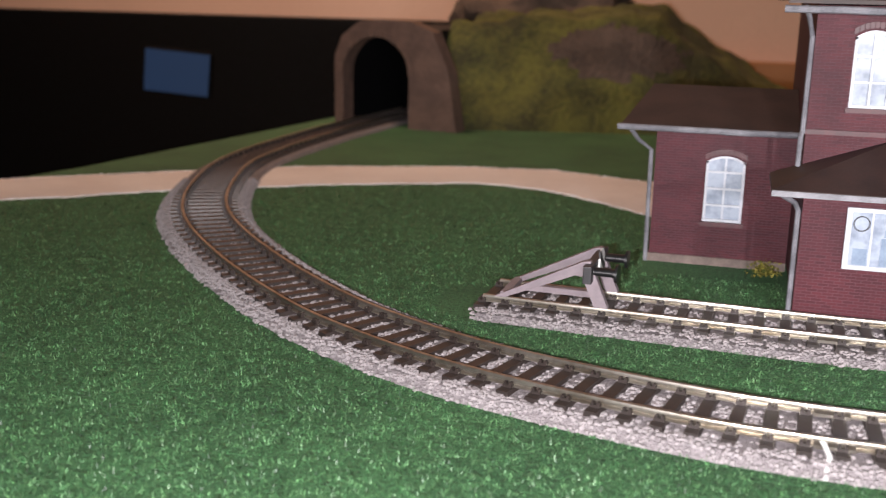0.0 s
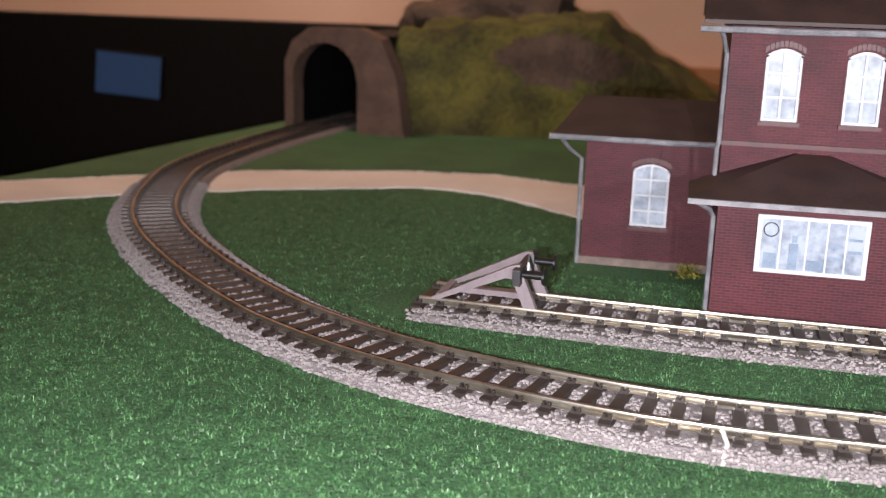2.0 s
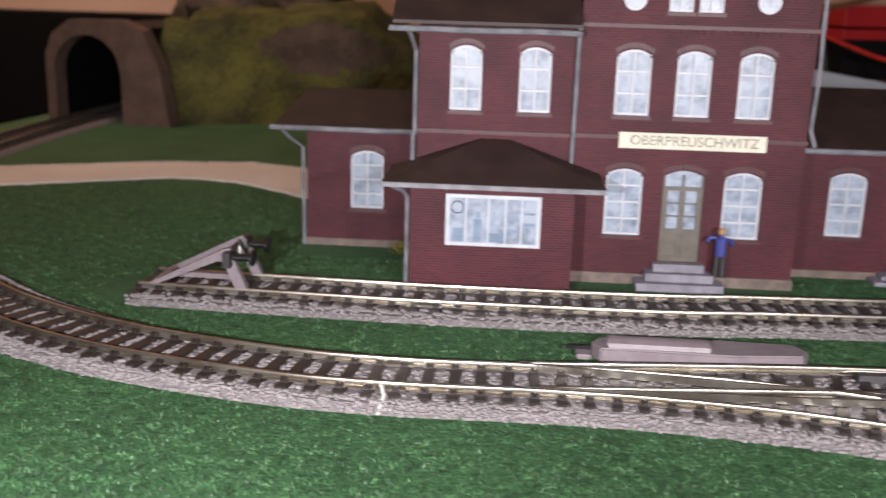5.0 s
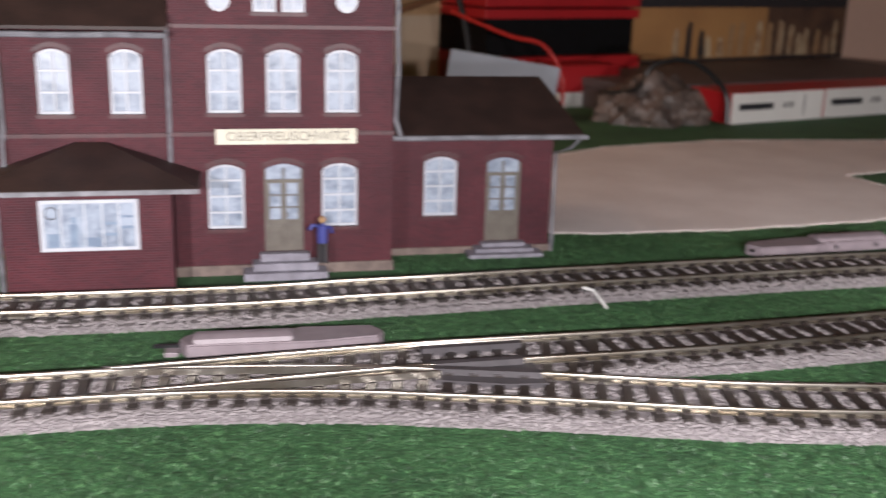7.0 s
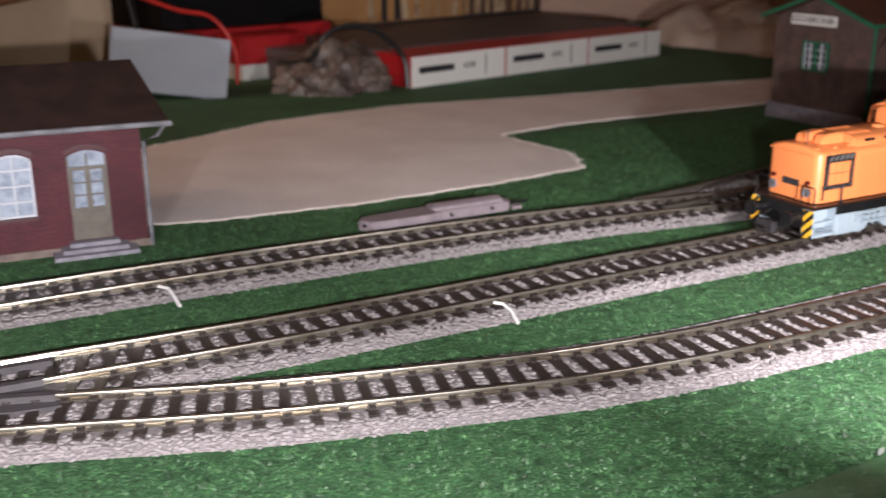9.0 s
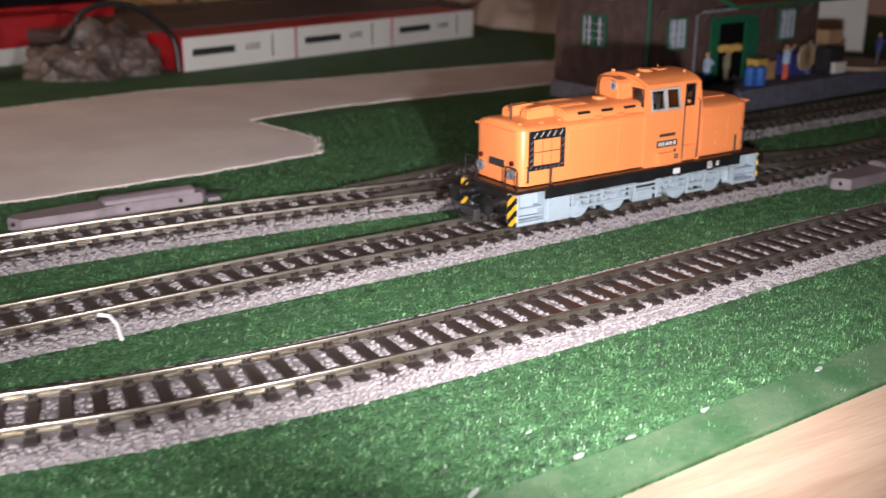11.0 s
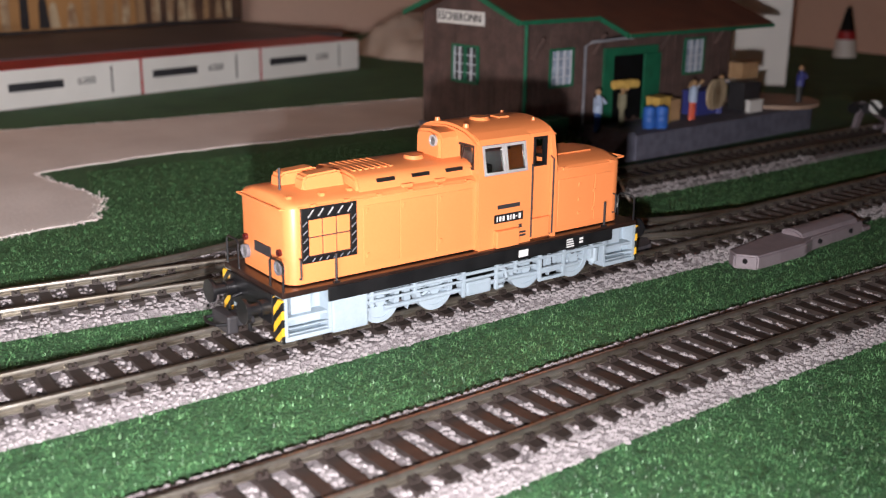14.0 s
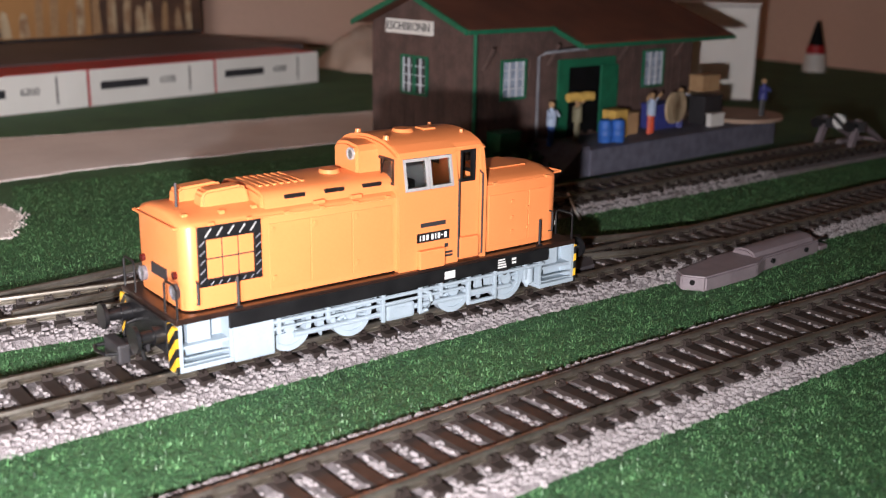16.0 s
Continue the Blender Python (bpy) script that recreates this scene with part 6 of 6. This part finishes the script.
def cable(pts, r, mtl, label):
    P = [Vector(p) for p in pts]
    fine = []
    Q = [P[0] * 2 - P[1]] + P + [P[-1] * 2 - P[-2]]
    for i in range(1, len(Q) - 2):
        a, b, c, e = Q[i - 1:i + 3]
        for k in range(8):
            t = k / 8
            fine.append(0.5 * (2 * b + (c - a) * t + (2 * a - 5 * b + 4 * c - e) * t * t + (3 * b - a - 3 * c + e) * t ** 3))
    fine.append(P[-1])
    bm = bmesh.new()
    tube(bm, fine, r, 8)
    tagged(part("cable", bm, mtl, None, "", True), label, "cable", "loose cables")


cable([(352, 342, 1.5), (350, 345, 24), (333, 348, 42), (313, 352, 49), (292, 354, 43), (281, 357, 26), (262, 380, 20)], 2.0, CABLE, "black cable looping over the rock lump")
cable([(228, 372, 8), (228, 376, 34), (214, 384, 56), (190, 396, 62), (150, 420, 78)], 1.6, REDCABLE, "red cable bending up behind the carton")
cable([(160, 420, 2), (166, 424, 40), (160, 430, 80), (150, 440, 110)], 2.6, CABLE, "black cable rising behind the annex")
cable([(20, 430, 60), (90, 440, 70), (150, 450, 88), (240, 470, 110)], 2.2, mat("brown_cable", (0.16, 0.07, 0.03), None, 0.5), "brown cable sagging behind the station")

# wall board at the base of the room wall, dark crag over the hill
bm = bmesh.new()
box(bm, -156, 330, 699, 718, -12, 33, 1)
tagged(part("baseboard", bm, mat("orange_wood", (0.40, 0.17, 0.06), (0.32, 0.13, 0.045), 0.6, scale=12)), "orange-brown wooden strip at the wall", "baseboard", kind="structure")


def crag():
    bm = bmesh.new()
    bmesh.ops.create_icosphere(bm, subdivisions=4, radius=1.0)
    for v in bm.verts:
        d = v.co.normalized()
        r = 1 + 0.35 * noise.noise(d * 2.0) + 0.15 * noise.noise(d * 6)
        v.co = Vector((d.x * 0.088 * r, d.y * 0.04 * r, max(d.z, -0.6) * 0.05 * r))
    ob = part("crag", bm, ROCK, None, "", True)
    ob.matrix_world = pose(-0.29, 0.60, 0.060)
    tagged(ob, "dark brown crag on top of the hill", "rock")


crag()


# pale carton tower and beacon-like cone beyond the shed
th = thing("carton_tower", "pale grey carton standing behind the shed", "carton", pose(0.868, 0.232, 0, 0, 0, 40))
block("body", mat("pale_tower_card", (0.50, 0.47, 0.45), (0.43, 0.40, 0.38), 0.7, scale=15), th, -32, 32, -32, 32, 0, 66, bevel=1)
# white sheet paints the left face as the lit side of the carton
block("flap", WHITEBOX, th, -32.6, -32.1, -31, 31, 2, 65)
block("lid", WHITEBOX, th, -33, 33, -33, 33, 66.2, 68, bevel=0.5)
th = thing("striped_cone", "small black, red and white cone standing by the wall", "cone", pose(1.083, 0.304, 0) @ Matrix.Scale(0.62, 4))
for z0, z1, r0, r1, c in ((0, 26, 17, 14, WHITEBOX), (26, 38, 14, 12, REDBOX), (38, 72, 11, 3, DARK)):
    bm = bmesh.new()
    disc(bm, (0, 0, z0), "z", r0, z1 - z0, 28, r1)
    part("cone_band", bm, c, th, "", True)
bm = bmesh.new()
disc(bm, (0, 0, 0), "z", 26, 2.0, 36)
ob = part("round_plate", bm, mat("tan_disc", (0.44, 0.31, 0.23), (0.36, 0.25, 0.18), 0.7, scale=40), None)
ob.matrix_world = at_shed(189, -12, 12.5)
tagged(ob, "flat tan round plate lying over the platform end", "plate")


# ---- static grass fibres on the mat near the tracks ----
def fibres(count):
    rng = np.random.default_rng(11)
    x = rng.uniform(-0.46, 0.80, count * 2)
    y = -0.249 + 0.40 * rng.uniform(0, 1, count * 2) ** 1.5
    keep = np.ones(len(x), bool)
    for key in ("a", "m", "c", "d"):
        _, line, _ = LINES[key]
        for p in line[::2]:
            keep &= (x - p.x * MM) ** 2 + (y - p.y * MM) ** 2 > 0.0183 ** 2
    keep &= ~((x > -0.105) & (x < 0.037) & (y > -0.022)) & ~((x > -0.153) & (x < 0.11) & (y > 0.018))
    keep &= ~((x > 0.535) & (y > 0.03))
    lim = np.interp(x, [-0.44, -0.415, -0.379, -0.32, -0.249, -0.208, -0.16, 0.0, 0.1, 0.143, 0.21, 0.28, 0.339, 0.36, 0.8],
                    [0.04, 0.057, 0.089, 0.128, 0.163, 0.155, 0.116, 0.06, 0.048, 0.041, 0.042, 0.05, 0.062, 0.16, 0.17])
    keep &= y < lim
    rim = np.interp(x, [0.1, 0.215, 0.33, 1.13], [-0.251, -0.2498, -0.2382, -0.1602]) + 0.0005
    keep &= ((y > rim) & ((y > rim + 0.0135) | (rng.uniform(0, 1, len(x)) < 0.22))) | (x < 0.1)
    x, y = x[keep][:count], y[keep][:count]
    n = len(x)
    a = rng.uniform(0, math.tau, n)
    lean = rng.uniform(0.5, 1.45, n)
    ln = rng.uniform(0.0005, 0.0012, n) * (1 + 0.4 * np.sin(x * 900 + 3 * np.sin(y * 700)) * np.sin(y * 1100 + 2 * np.sin(x * 500)))
    w = rng.uniform(0.00011, 0.00020, n)
    dx, dy = np.cos(a), np.sin(a)
    V = np.zeros((n, 3, 3))
    V[:, 0] = np.stack([x - dy * w, y + dx * w, np.zeros(n)], 1)
    V[:, 1] = np.stack([x + dy * w, y - dx * w, np.zeros(n)], 1)
    V[:, 2] = np.stack([x + dx * ln * np.sin(lean), y + dy * ln * np.sin(lean), ln * np.cos(lean) + 0.0001], 1)
    me = bpy.data.meshes.new("grass_fibres")
    me.vertices.add(n * 3)
    me.vertices.foreach_set("co", V.ravel())
    me.loops.add(n * 3)
    me.loops.foreach_set("vertex_index", np.arange(n * 3))
    me.polygons.add(n)
    me.polygons.foreach_set("loop_start", np.arange(n) * 3)
    me.update(calc_edges=True)
    me.materials.append(FIBRE)
    tagged(new("grass_fibres", me), "short glossy green flock fibres of the grass mat", "grass", kind="stuff")


fibres(640000)


FLAKE = mat("dried_glue", (0.42, 0.45, 0.42), (0.30, 0.34, 0.30), 0.35, scale=300)


def glue_flake(x, y, turn, size):
    rng = random.Random(int(x * 7))
    bm = bmesh.new()
    pts = [(math.cos(k * math.tau / 6) * size * 1.6 * rng.uniform(0.6, 1.3), math.sin(k * math.tau / 6) * size * 0.5 * rng.uniform(0.6, 1.2)) for k in range(6)]
    prism(bm, pts, "z", 0.1, 0.45)
    ob = part("glue_flake", bm, FLAKE)
    ob.matrix_world = pose(x * MM, y * MM, 0.0006, 0, 0, turn)
    tagged(ob, "small whitish dried glue flake on the mat edge", "flake", "glue flakes")


for x, y, turn, size in ((270, -216, 20, 0.7), (273, -230, 10, 1.4), (246, -232, 30, 1.3), (288, -229, 5, 0.8), (311, -227, 12, 1.2), (352, -224, 15, 1.2)):
    glue_flake(x, y, turn, size)
